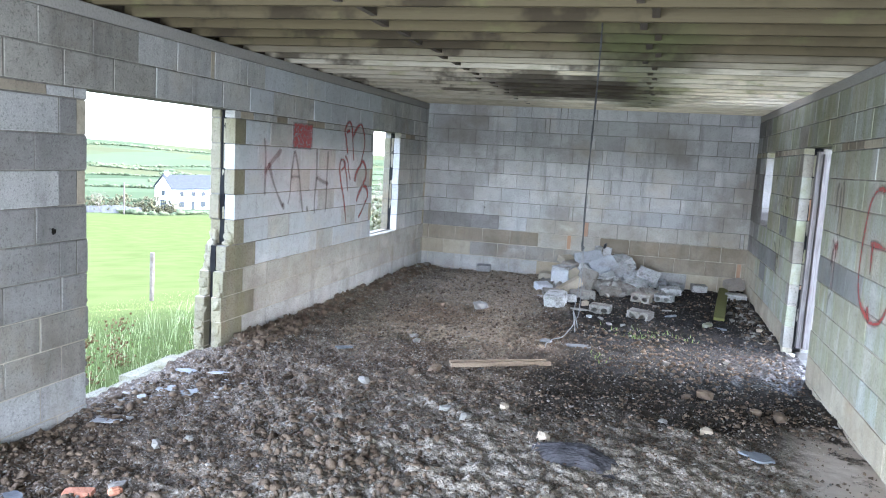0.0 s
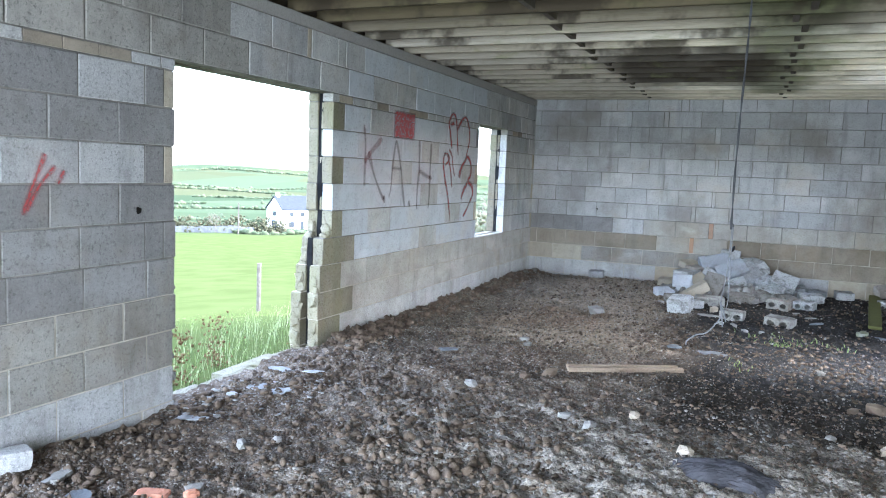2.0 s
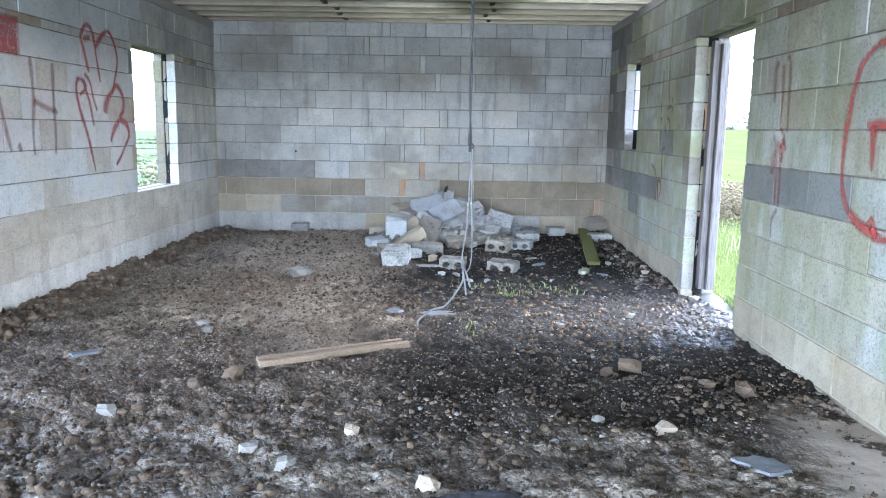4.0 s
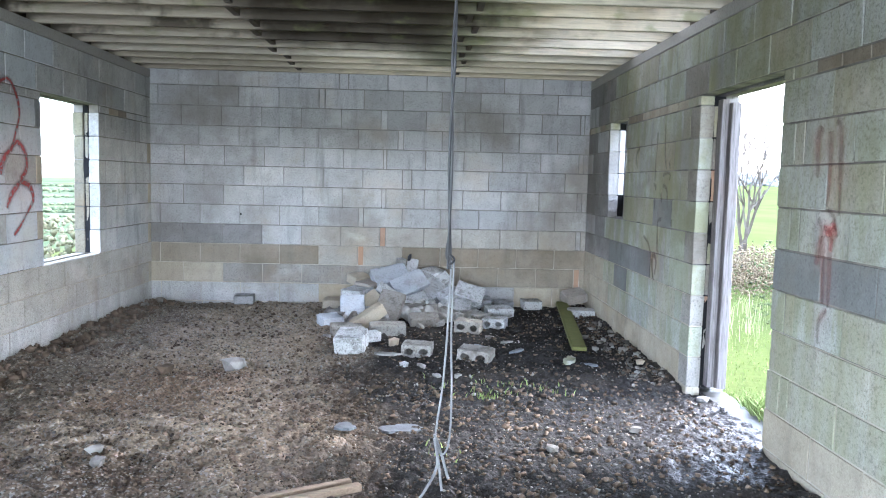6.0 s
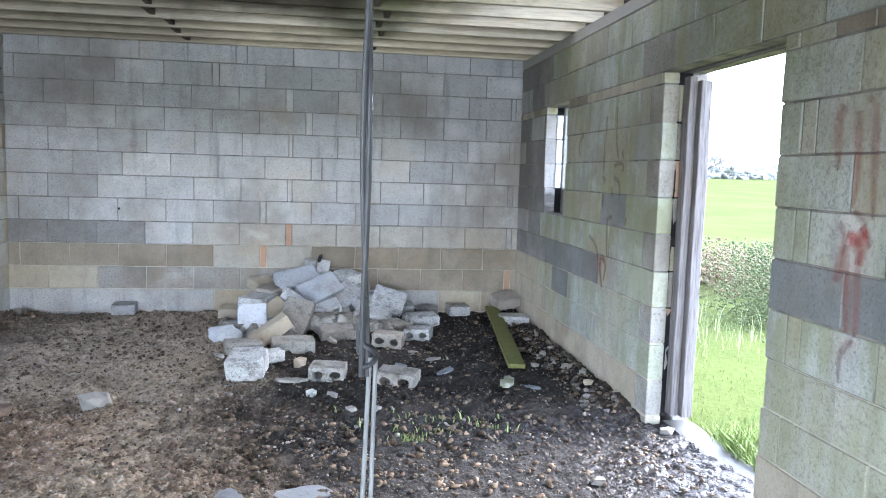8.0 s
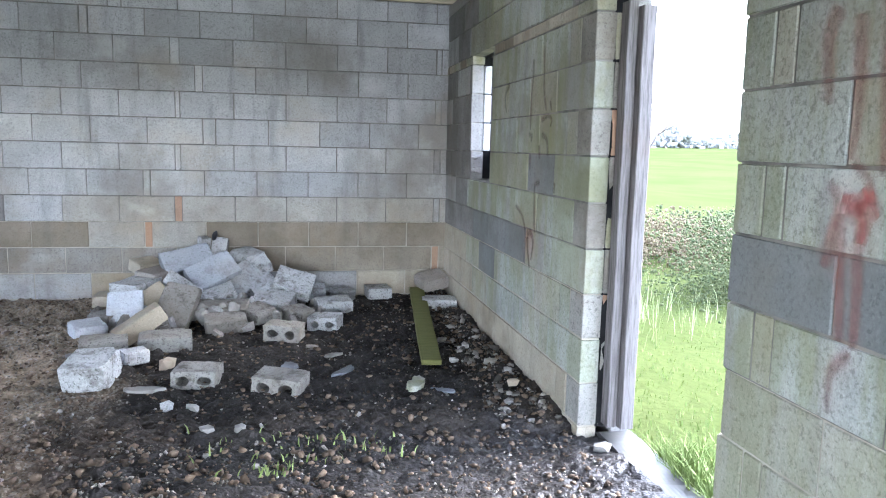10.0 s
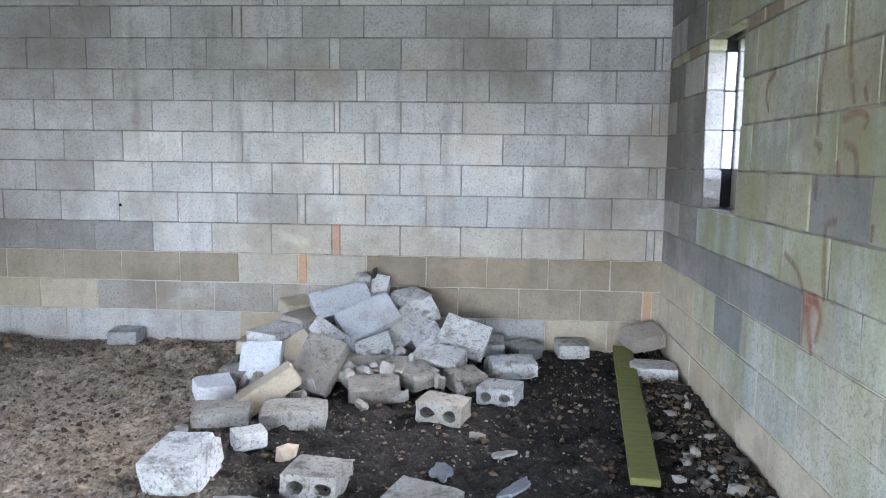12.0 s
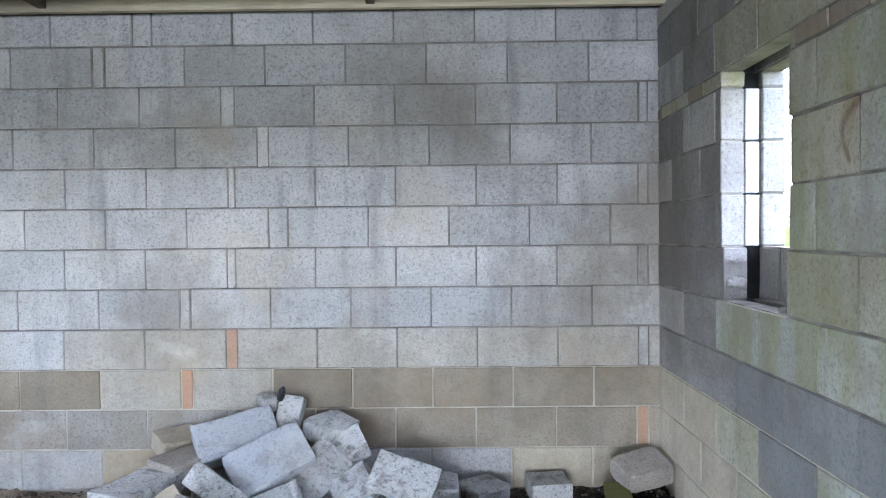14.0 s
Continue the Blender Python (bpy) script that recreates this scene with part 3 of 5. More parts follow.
def build_right():
    w = wall("wall_right", "greenish mossy concrete block cavity wall with faded red paint")

    def pick(u, z, length):
        k = int(z / COURSE)
        if COURSE * 9 < z < LINTEL:
            return (BEIGE, MOSSY2, BROWN)[rng.randrange(3)]
        if (k == 4 and 6.9 < u < 8.4) or (k == 3 and 10.55 < u < 11.9) or (k == 5 and 10.03 < u < 10.5) or (k == 2 and 11.2 < u < 11.7):
            return SLATE
        if u > 11.9:
            if k >= 4 and u < 12.32:
                return DULL
            return BEIGE if k < 3 else (DULL if rng.random() < 0.5 else GREY)
        # doorway jamb in a darker block colour to offset the daylight on it
        if 9.5 < u < 9.70:
            return DIRTY
        if k == 0:
            return BEIGE
        if u < 8.4 and k <= 3:
            return MOSSY2 if rng.random() < 0.75 else MOSSY
        return MOSSY if rng.random() < 0.68 else MOSSY2

    door, win = (8.31, 9.52), (11.39, 12.03)
    for outer in (False, True):
        leaf = Leaf(w, "y", XR + (LEAF + 0.075 if outer else 0.0), 1, YF - LEAF, YB, pick, outer, DULL)
        jag = random.Random(5 if outer else 6)
        for k in range(9):
            if k % 2 == 0:
                joints = run(YF, 8.0, 7.81, 0.45) + [9.71, 9.86, 10.30, 10.75, 11.2, 11.65, 12.1, 12.55]
            else:
                joints = run(YF, 7.7, 7.6, 0.45) + [8.05, 8.15, 10.03, 10.5, 10.95, 11.42, 11.87, 12.3, 12.75]
            holes = [(door[0] + jag.uniform(-0.025, 0.01), door[1] + jag.uniform(-0.004, 0.004))]
            if k >= 6:
                holes.append((win[0] + jag.uniform(-0.006, 0.006), win[1]))
            if k == 5:
                if not outer:
                    holes.append((11.42, 12.0))
            leaf.course(COURSE * k, COURSE * (k + 1), joints, holes)
        leaf.course(COURSE * 9, LINTEL, run(YF, YB, 8.2, 0.225), [door, win])
        leaf.course(LINTEL, LINTEL + COURSE, run(YF, YB, 8.05, 0.45))
        leaf.course(LINTEL + COURSE, TOP, run(YF, YB, 8.27, 0.45))
        leaf.course(-0.3, 0.0, run(YF, YB, 4.5, 0.45), [door])
        leaf.done()


def build_front():
    # never in view: added to close the room, its opening assumed for light
    w = wall("wall_front", "unseen block front wall with an assumed wide opening")
    leaf = Leaf(w, "x", YF, -1, XL - LEAF, XR + LEAF, lambda u, z, length: GREY)
    for k in range(12):
        holes = [(-2.5, 1.4)] if k < 10 else []
        leaf.course(COURSE * k, COURSE * (k + 1) if k < 11 else 2.66, run(XL, XR, -2.5 if k % 2 else -2.28, 0.45), holes)
    leaf.course(2.66, 2.86, run(XL, XR, -2.6, 0.45))
    leaf.course(-0.3, 0.0, run(XL, XR, -2.5, 0.45))
    leaf.done()


build_back()
build_left()
build_right()
build_front()


# ---- ceiling: plates, joists, boards ----
def build_ceiling():
    for name, x0, x1 in (("wall_plate_left", XL - 0.1, XL + 0.004), ("wall_plate_right", XR - 0.004, XR + 0.1)):
        bm = bmesh.new()
        add_box(bm, x0, x1, YF - 0.1, YB, TOP + 0.002, JOIST_Z - 0.001)
        bmesh.ops.bevel(bm, geom=bm.edges[:], offset=0.004, segments=1, affect="EDGES")
        tagged(part(name, bm, PLATEWOOD), "weathered timber plate along the wall head", "wall plate", kind="structure")
    depth, thick = 0.20, 0.045
    k = 0
    while True:
        y = 12.88 - 0.4 * k
        if y < YF + 0.1:
            break
        bm = bmesh.new()
        j = rng.uniform(-0.004, 0.004)
        add_box(bm, XL - 0.09, XR + 0.09, y, y + thick, JOIST_Z + j, JOIST_Z + depth)
        bmesh.ops.bevel(bm, geom=bm.edges[:], offset=0.003, segments=1, affect="EDGES")
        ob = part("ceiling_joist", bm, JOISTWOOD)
        tagged(ob, "stained weathered softwood ceiling joist", "joist", "ceiling joists", "structure")
        if k:
            for x in (-1.40, 0.36):
                nb = bmesh.new()
                s = rng.uniform(-0.03, 0.03) + (0.06 if k % 2 else 0.0)
                add_box(nb, x + s - 0.022, x + s + 0.022, y + thick, y + 0.4, JOIST_Z + 0.02, JOIST_Z + depth - 0.02)
                part("noggin", nb, DARKWOOD, ob, "dark short timber strut")
        k += 1
    x = XL - 0.35
    bm = bmesh.new()
    r = random.Random(21)
    while x < XR + 0.35:
        width = 0.145
        y = YF - 0.3
        stops = [-1.5 + r.choice((0.4, 0.8, 1.2)) + 1.6 * i for i in range(10)] + [6.14, 6.44, 9.34, 9.64, 9.74, 10.04, 10.14, 10.44, 10.54, 10.84, 10.94, 11.24, YB + 0.3]
        for end in sorted(stops):
            if end - y < 0.02:
                continue
            gap, mid = 0.0, (y + end) / 2
            if x > 1.0 and end - y < 0.35 and 9.3 < mid < 11.3 and r.random() < 0.75:
                gap = 0.05
            if -1.4 < x < 0.3 and 6.1 < mid < 6.46:
                gap = 0.022
            add_box(bm, x + gap / 2, x + width - gap / 2 + (0.002 if gap == 0 else 0), y + 0.001, end, JOIST_Z + depth + 0.002 + r.uniform(0, 0.003), JOIST_Z + depth + 0.024)
            y = end
        x += width
    tagged(part("ceiling", bm, JOISTWOOD), "weathered deck boards over the joists, darkened for shade, with slits of daylight", "ceiling", kind="structure")


build_ceiling()


# ---- shapes for loose things ----
def thing(name, me, m, label, category, group=""):
    ob = new(name, me)
    ob.matrix_basis = m
    return tagged(ob, label, category, group)


def worn_box(lx, ly, lz, seed, wear=0.010, cuts=3):
    """A block with rounded, chipped edges and an uneven face."""
    bm = bmesh.new()
    bmesh.ops.create_cube(bm, size=1.0)
    bmesh.ops.subdivide_edges(bm, edges=bm.edges[:], cuts=cuts, use_grid_fill=True)
    off = Vector((seed * 3.1, seed * 1.7, seed * 2.3))
    for v in bm.verts:
        p = Vector((v.co.x * lx, v.co.y * ly, v.co.z * lz))
        edge = sum(abs(abs(c) - 0.5) < 1e-4 for c in v.co)
        n = noise.noise(p * 9.0 + off)
        pull = wear * (0.25, 0.25, 1.0, 1.6)[edge] * (0.55 + n) if edge > 1 else wear * 0.35 * n
        if edge == 3 and noise.noise(p * 3.0 + off * 2) > 0.15:
            pull += wear * 2.2
        v.co = p - p.normalized() * pull if edge > 1 else p + v.normal * pull
    return bm


def hollow_bm(length, depth, height, seed):
    """A block with two oval cells right through it, seen from its side."""
    bm = bmesh.new()
    hx, n = length / 2, 16
    off = Vector((seed, seed * 2.0, 0))

    def at(x, y, z):
        p = Vector((x, y, z))
        jig = Vector([noise.noise(p * 17 + off + Vector((i * 7.0, 0, 0))) for i in range(3)])
        return bm.verts.new(p + jig * 0.009)

    for side in (-1, 1):
        cx, cz = side * hx / 2, height * 0.48
        rings = []
        for y in (-depth / 2, 0.0, depth / 2):
            outer, inner = [], []
            for k in range(n):
                a = 2 * math.pi * k / n + math.pi / 4
                c, d = math.cos(a), math.sin(a)
                m = max(abs(c), abs(d))
                wx = hx / 2 - (0.008 if side * c > 0.9 * m else 0.0)
                outer.append(at(cx + wx * c / m, y, height / 2 + height / 2 * d / m * (0.97 if abs(c) > 0.9 * m and abs(d) > 0.9 * m else 1.0)))
                inner.append(at(cx + hx * 0.29 * c - side * 0.004, y, cz + height * 0.26 * d))
            rings.append((outer, inner))
        for k in range(n):
            j = (k + 1) % n
            (o0, i0), (o1, i1), (o2, i2) = rings
            bm.faces.new((o0[k], o0[j], i0[j], i0[k]))
            bm.faces.new((o2[j], o2[k], i2[k], i2[j]))
            for p, q in ((o0, o1), (o1, o2)):
                bm.faces.new((p[j], p[k], q[k], q[j]))
            for p, q in ((i0, i1), (i1, i2)):
                bm.faces.new((p[k], p[j], q[j], q[k]))
    bmesh.ops.remove_doubles(bm, verts=bm.verts[:], dist=0.0005)
    bmesh.ops.recalc_face_normals(bm, faces=bm.faces[:])
    return bm


def stone_mesh(name, rx, ry, rz, seed, material, detail=1):
    bm = bmesh.new()
    bmesh.ops.create_icosphere(bm, subdivisions=detail, radius=1.0)
    off = Vector((seed * 5.3, seed * 2.9, seed))
    for v in bm.verts:
        n = noise.noise(v.co * 1.3 + off) * 0.7 + noise.noise(v.co * 3.4 + off) * 0.35
        q = v.co * (1 + n)
        q = Vector([max(-0.78, min(0.78, c)) for c in q])
        v.co = Vector((q.x * rx, q.y * ry, q.z * rz)) / 0.85
    me = bpy.data.meshes.new(name)
    bm.to_mesh(me)
    bm.free()
    me.materials.append(material)
    return me


def flat_piece(name, rx, ry, thick, seed, material, points=22):
    """A thin broken-edged slab, lying flat."""
    r = random.Random(seed)
    bm = bmesh.new()
    rim = []
    for k in range(points):
        a = 2 * math.pi * k / points
        s = 0.78 + 0.45 * noise.noise(Vector((math.cos(a) * 1.4, math.sin(a) * 1.4, seed * 3.7))) + r.uniform(-0.06, 0.06)
        rim.append((rx * s * math.cos(a), ry * s * math.sin(a)))
    top = [bm.verts.new((x * 0.97, y * 0.97, thick + r.uniform(-0.15, 0.15) * thick)) for x, y in rim]
    low = [bm.verts.new((x, y, 0)) for x, y in rim]
    bm.faces.new(top)
    bm.faces.new(low[::-1])
    for k in range(points):
        j = (k + 1) % points
        bm.faces.new((low[k], low[j], top[j], top[k]))
    me = bpy.data.meshes.new(name)
    bm.to_mesh(me)
    bm.free()
    me.materials.append(material)
    return me


def ribbon_tube(points, radius, sides=7):
    """Rings of a tube along points, as a bmesh."""
    bm = bmesh.new()
    rings = []
    for i, p in enumerate(points):
        p = Vector(p)
        d = (Vector(points[min(i + 1, len(points) - 1)]) - Vector(points[max(i - 1, 0)])).normalized()
        a = d.orthogonal().normalized() if not rings else (rings[-1][1] - d * rings[-1][1].dot(d)).normalized()
        b = d.cross(a)
        rings.append(([bm.verts.new(p + (a * math.cos(2 * math.pi * k / sides) + b * math.sin(2 * math.pi * k / sides)) * radius) for k in range(sides)], a))
    for (r0, _), (r1, _) in zip(rings, rings[1:]):
        for k in range(sides):
            j = (k + 1) % sides
            bm.faces.new((r0[k], r0[j], r1[j], r1[k]))
    bm.faces.new(rings[0][0][::-1])
    bm.faces.new(rings[-1][0])
    return bm


def smooth_path(points, steps=6):
    """A Catmull-Rom line through the points."""
    ps = [Vector(p) for p in points]
    ps = [ps[0] * 2 - ps[1], *ps, ps[-1] * 2 - ps[-2]]
    out = []
    for a, b, c, d in zip(ps, ps[1:], ps[2:], ps[3:]):
        for k in range(steps):
            t = k / steps
            out.append(0.5 * ((2 * b) + (c - a) * t + (2 * a - 5 * b + 4 * c - d) * t * t + (3 * b - a - 3 * c + d) * t ** 3))
    return out + [ps[-2]]


# ---- closing the eaves above the plates; dark colour paints the shaded gaps ----
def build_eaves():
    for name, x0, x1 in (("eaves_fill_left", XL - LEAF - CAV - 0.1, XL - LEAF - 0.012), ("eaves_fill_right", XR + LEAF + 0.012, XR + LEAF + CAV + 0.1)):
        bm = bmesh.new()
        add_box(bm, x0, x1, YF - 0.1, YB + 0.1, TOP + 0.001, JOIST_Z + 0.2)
        tagged(part(name, bm, DARKWOOD), "dark filling for the shaded gaps between the joist ends", "wall", kind="structure")


build_eaves()


# ---- timber frame in the doorway ----
def build_door_frame():
    base = tagged(new("door_frame"), "weathered grey timber frame post left in the doorway", "door frame", kind="structure")
    z0 = 0.03
    for name, x0, x1, y0, y1, top in (("frame_post", 2.085, 2.135, 9.425, 9.505, 2.06), ("frame_stop", 2.139, 2.205, 9.385, 9.505, 2.035)):
        bm = bmesh.new()
        add_box(bm, x0, x1, y0, y1, z0, top)
        bmesh.ops.subdivide_edges(bm, edges=[e for e in bm.edges if abs(e.verts[0].co.z - e.verts[1].co.z) > 0.5], cuts=14)
        for v in bm.verts:
            v.co.x += noise.noise(v.co * 3.0) * 0.004
            v.co.y += noise.noise(v.co * 3.0 + Vector((9, 0, 0))) * 0.006
        bmesh.ops.bevel(bm, geom=[e for e in bm.edges if abs(e.verts[0].co.z - e.verts[1].co.z) > 0.05], offset=0.004, segments=1, affect="EDGES")
        part(name, bm, POSTWOOD, base)


def post_wood():
    n = Nodes("post_wood", rough=0.85, spec=0.2)
    grain = n.noise(10.0, 6.0, 0.7, stretch=(9.0, 9.0, 0.5))
    c = n.mix(n.ramp(grain, 0.35, 0.7), (0.22, 0.20, 0.193), (0.10, 0.088, 0.085))
    c = n.mix(n.ramp(n.noise(1.7, 3.0), 0.5, 0.7, 0.0, 0.4), c, (0.20, 0.145, 0.115))
    n.bump(grain, 0.5, 0.004)
    return n.color(c)


POSTWOOD = post_wood()
build_door_frame()


# ---- hanging cable ----
def build_cable():
    x, y = 0.083, 5.985
    base = tagged(new("hanging_cable"), "twisted dark grey cable hanging from a joist, frayed pale end", "cable")
    base.location = (x, y, JOIST_Z + 0.11)
    shell = plain("cable_sheath", (0.022, 0.022, 0.024), (0.05, 0.05, 0.053), rough=0.42, spec=0.5, scale=20.0)
    core = plain("cable_core", (0.13, 0.13, 0.135), (0.22, 0.22, 0.22), rough=0.5, spec=0.5, scale=20.0)
    drop = lambda z: z - JOIST_Z - 0.11
    sway = lambda z: 0.008 * math.sin(z * 3.1)
    for k in range(2):
        pts = []
        for i in range(90):
            z = 2.745 - (2.745 - 1.24) * i / 89
            a = z * 15.0 + 1.4 * math.sin(z * 2.3) + k * math.pi
            pts.append((sway(z) + 0.0033 * math.cos(a), 0.0033 * math.sin(a), drop(z)))
        part("strand", ribbon_tube(pts, 0.0031, 8), shell, base)
    knot = [(0.0065 * math.cos(a), 0.006 * math.sin(a), drop(1.262 + 0.012 * math.sin(a * 0.5))) for a in [0.5 * i for i in range(26)]]
    part("knot", ribbon_tube(knot, 0.0027, 7), shell, base)
    loop = smooth_path([(0.0, 0, drop(1.27)), (-0.011, 0.004, drop(1.264)), (-0.012, 0.0, drop(1.29)), (-0.006, -0.003, drop(1.325))])
    part("loop", ribbon_tube(loop, 0.0024, 7), shell, base)
    for pts in (((0, 0, 1.26), (-0.006, 0.005, 1.08), (-0.014, 0.01, 0.95), (-0.028, 0.0, 0.84), (-0.024, -0.01, 0.79)),
                ((0.006, 0, 1.26), (0.004, 0.004, 1.08), (0.008, 0.0, 0.95), (0.006, 0.004, 0.83), (-0.010, 0.0, 0.79), (-0.03, 0.0, 0.82))):
        part("strand", ribbon_tube(smooth_path([(a, b, drop(c)) for a, b, c in pts]), 0.0025, 7), core, base, "pale bare strand")
    tails = (((-0.03, 0, 0.83), (-0.022, 0.01, 0.76), (-0.05, -0.02, 0.71), (-0.09, -0.04, 0.665), (-0.14, -0.05, 0.65), (-0.185, -0.06, 0.615), (-0.19, -0.06, 0.59)),
             ((-0.03, 0, 0.84), (-0.01, 0.01, 0.78), (0.005, 0.0, 0.73)), ((-0.03, 0.0, 0.84), (-0.018, 0.012, 0.76), (-0.01, 0.0, 0.70)))
    for pts in tails:
        part("tail", ribbon_tube(smooth_path([(a, b, drop(c)) for a, b, c in pts]), 0.0034, 7), core, base, "pale bare tail end")
    bm = bmesh.new()
    add_box(bm, -0.012, 0.012, -0.012, 0.004, -0.01, 0.012)
    part("staple", bm, shell, base)


build_cable()


# ---- heap of blocks ----
def build_heap():
    solid = {}

    def solid_mesh(size, seed, material):
        key = (size, seed, material.name)
        if key not in solid:
            bm = worn_box(*size, seed, 0.0085, 6)
            me = bpy.data.meshes.new("loose_block")
            bm.to_mesh(me)
            bm.free()
            me.materials.append(material)
            solid[key] = me
        return solid[key]

    full, half, wide = (0.44, 0.215, 0.10), (0.22, 0.20, 0.10), (0.33, 0.215, 0.11)

    def lying(p, lean, spin, yaw):
        """A block leaning back by lean, spun in its own face, then turned about the upright."""
        return pose(*p, 0, 0, yaw) @ pose(0, 0, 0, lean) @ pose(0, 0, 0, 0, 0, spin)

    # size, material, centre, lean, spin, yaw
    rows = (
        ((0.42, 0.215, 0.11), SMOOTH, (-0.31, 12.72, 0.37), 52, 14, 16), ((0.40, 0.25, 0.11), SMOOTH, (-0.08, 12.50, 0.30), 46, 30, 4),
        ((0.36, 0.12, 0.10), LOOSEPALE, (-0.27, 12.33, 0.205), 70, -36, 8), (half, LOOSEPALE, (0.18, 12.76, 0.40), 14, 24, 26),
        ((0.13, 0.215, 0.10), LOOSEPALE, (-0.06, 12.87, 0.44), 68, -8, 0), ((0.09, 0.10, 0.09), LOOSEPALE, (-0.185, 12.89, 0.51), 10, 10, 20),
        (full, LOOSEGREY, (0.10, 12.50, 0.19), 62, 44, 10), (wide, LOOSEGREY, (0.22, 12.58, 0.18), 66, 50, 12), (wide, LOOSEPALE, (0.42, 12.26, 0.10), 16, -8, -10),
        (full, LOOSEPALE, (-0.64, 12.30, 0.235), 4, 0, 74), ((0.40, 0.20, 0.10), TAWNYTOP, (-0.52, 12.62, 0.27), 6, 4, 60),
        ((0.25, 0.26, 0.09), WHITE, (-0.66, 11.97, 0.125), 48, 2, 4), ((0.26, 0.36, 0.10), LOOSEDIRTY, (-0.28, 11.88, 0.145), 52, -14, -4),
        ((0.36, 0.10, 0.13), BEIGE, (-0.465, 11.47, 0.115), 8, 0, 24), (half, BEIGE, (-0.47, 12.14, 0.16), 44, 35, 10),
        ((0.34, 0.215, 0.10), LOOSEDIRTY, (-0.27, 11.30, 0.045), 3, 2, 6), ((0.30, 0.20, 0.08), LOOSEDIRTY, (-0.66, 11.30, 0.035), 4, 0, 12),
        (full, LOOSEDIRTY, (0.01, 12.04, 0.09), 10, 0, -4), (wide, LOOSEDIRTY, (-0.24, 12.16, 0.06), 4, 0, 10), ((0.30, 0.215, 0.10), LOOSEDIRTY, (0.08, 11.76, 0.05), 8, 2, 8),
        ((0.30, 0.20, 0.10), LOOSEPALE, (0.90, 12.32, 0.055), 5, 3, 6), (half, LOOSEGREY, (0.74, 12.72, 0.09), 10, 8, -8), (half, LOOSEGREY, (0.98, 12.80, 0.045), 4, 6, 30),
        (half, LOOSEPALE, (1.33, 12.84, 0.055), 3, 2, 4), ((0.26, 0.20, 0.11), TAWNYTOP, (1.81, 12.76, 0.17), 20, 28, -12), ((0.30, 0.24, 0.10), LOOSEPALE, (1.80, 12.34, 0.045), 0, 0, -6),
        (half, LOOSEGREY, (-1.98, 12.88, 0.05), 2, 0, 4), (half, BEIGE, (-0.94, 12.72, 0.05), 5, 3, -8), (half, BEIGE, (-0.66, 12.84, 0.31), 12, 10, 30),
        (wide, TAWNYTOP, (-0.66, 12.66, 0.13), 3, 0, 80), (full, LOOSEDIRTY, (-0.62, 12.30, 0.12), 2, 2, 76), (full, LOOSEDIRTY, (-0.62, 12.1, 0.04), 0, 0, 84),
        (full, LOOSEGREY, (-0.30, 12.66, 0.15), 8, 4, 20), (full, LOOSEGREY, (0.02, 12.72, 0.22), 10, -6, 14), (wide, LOOSEGREY, (0.05, 12.5, 0.06), 2, 0, 30),
        (full, LOOSEGREY, (-0.28, 12.36, 0.08), 6, 2, 80), (full, LOOSEGREY, (0.36, 12.66, 0.10), 6, 2, -10), (half, LOOSEDIRTY, (0.30, 12.02, 0.06), 12, 20, 30),
        (half, WHITE, (-0.86, 11.70, 0.04), 6, 0, 30), (half, LOOSEDIRTY, (-0.78, 11.98, 0.05), 2, 0, 60), (half, LOOSEDIRTY, (0.60, 12.05, 0.04), 6, 4, 30),
        ((0.16, 0.11, 0.09), LOOSEPALE, (-0.40, 10.95, 0.04), 4, 12, 20), (half, LOOSEGREY, (0.56, 12.74, 0.14), 18, 20, 10),
    )
    for i, (size, material, p, lean, spin, yaw) in enumerate(rows):
        m = lying(p, lean, spin, yaw)
        if size == (0.36, 0.10, 0.13):
            m = m @ pose(0, 0, 0, 0, -32, 0)
        thing("loose_block", solid_mesh(size, i % 9, material), m, "broken grey concrete block tumbled in a rubble heap", "block", "blocks of the heap")
    hollows = ((0.265, 0.22, 0.105, LOOSEDIRTY, (0.02, 10.60, 0.0), (0, 0, -8)), (0.285, 0.20, 0.115, LOOSEDIRTY, (0.50, 10.34, 0.0), (2, 2, -20)),
               (0.265, 0.20, 0.11, LOOSEDIRTY, (0.51, 11.42, 0.0), (0, 3, -14)), (0.245, 0.20, 0.105, LOOSEPALE, (0.82, 11.90, 0.0), (0, -2, -18)),
               (0.24, 0.16, 0.09, LOOSEPALE, (0.28, 12.66, 0.29), (28, -24, 14)), (0.33, 0.215, 0.12, LOOSEPALE, (0.57, 12.46, 0.17), (38, 16, -8)),
               (0.25, 0.16, 0.09, LOOSEPALE, (0.01, 12.30, 0.12), (20, -18, 12)), (0.22, 0.18, 0.10, LOOSEGREY, (0.37, 12.46, 0.15), (30, -35, 10)))
    for i, (lx, ly, lz, material, p, turn) in enumerate(hollows):
        ob = part("hollow_block", hollow_bm(lx, ly, lz, i * 3.3), material)
        ob.matrix_basis = pose(p[0], p[1], p[2] + (on_floor(p[0], p[1]) - 0.012 if p[2] < 0.05 else 0), *turn)
        tagged(ob, "chipped concrete hollow block with two oval cells", "block", "hollow blocks")
    me = bpy.data.meshes.new("loose_block")
    bm = worn_box(0.25, 0.27, 0.15, 11, 0.010, 6)
    bm.to_mesh(me)
    bm.free()
    me.materials.append(LOOSEPALE)
    thing("loose_block", me, pose(-0.54, 10.50, 0.082 + on_floor(-0.54, 10.5), 10, -3, -8), "pale whitish concrete block standing on the dirt by the heap", "block", "blocks of the heap")
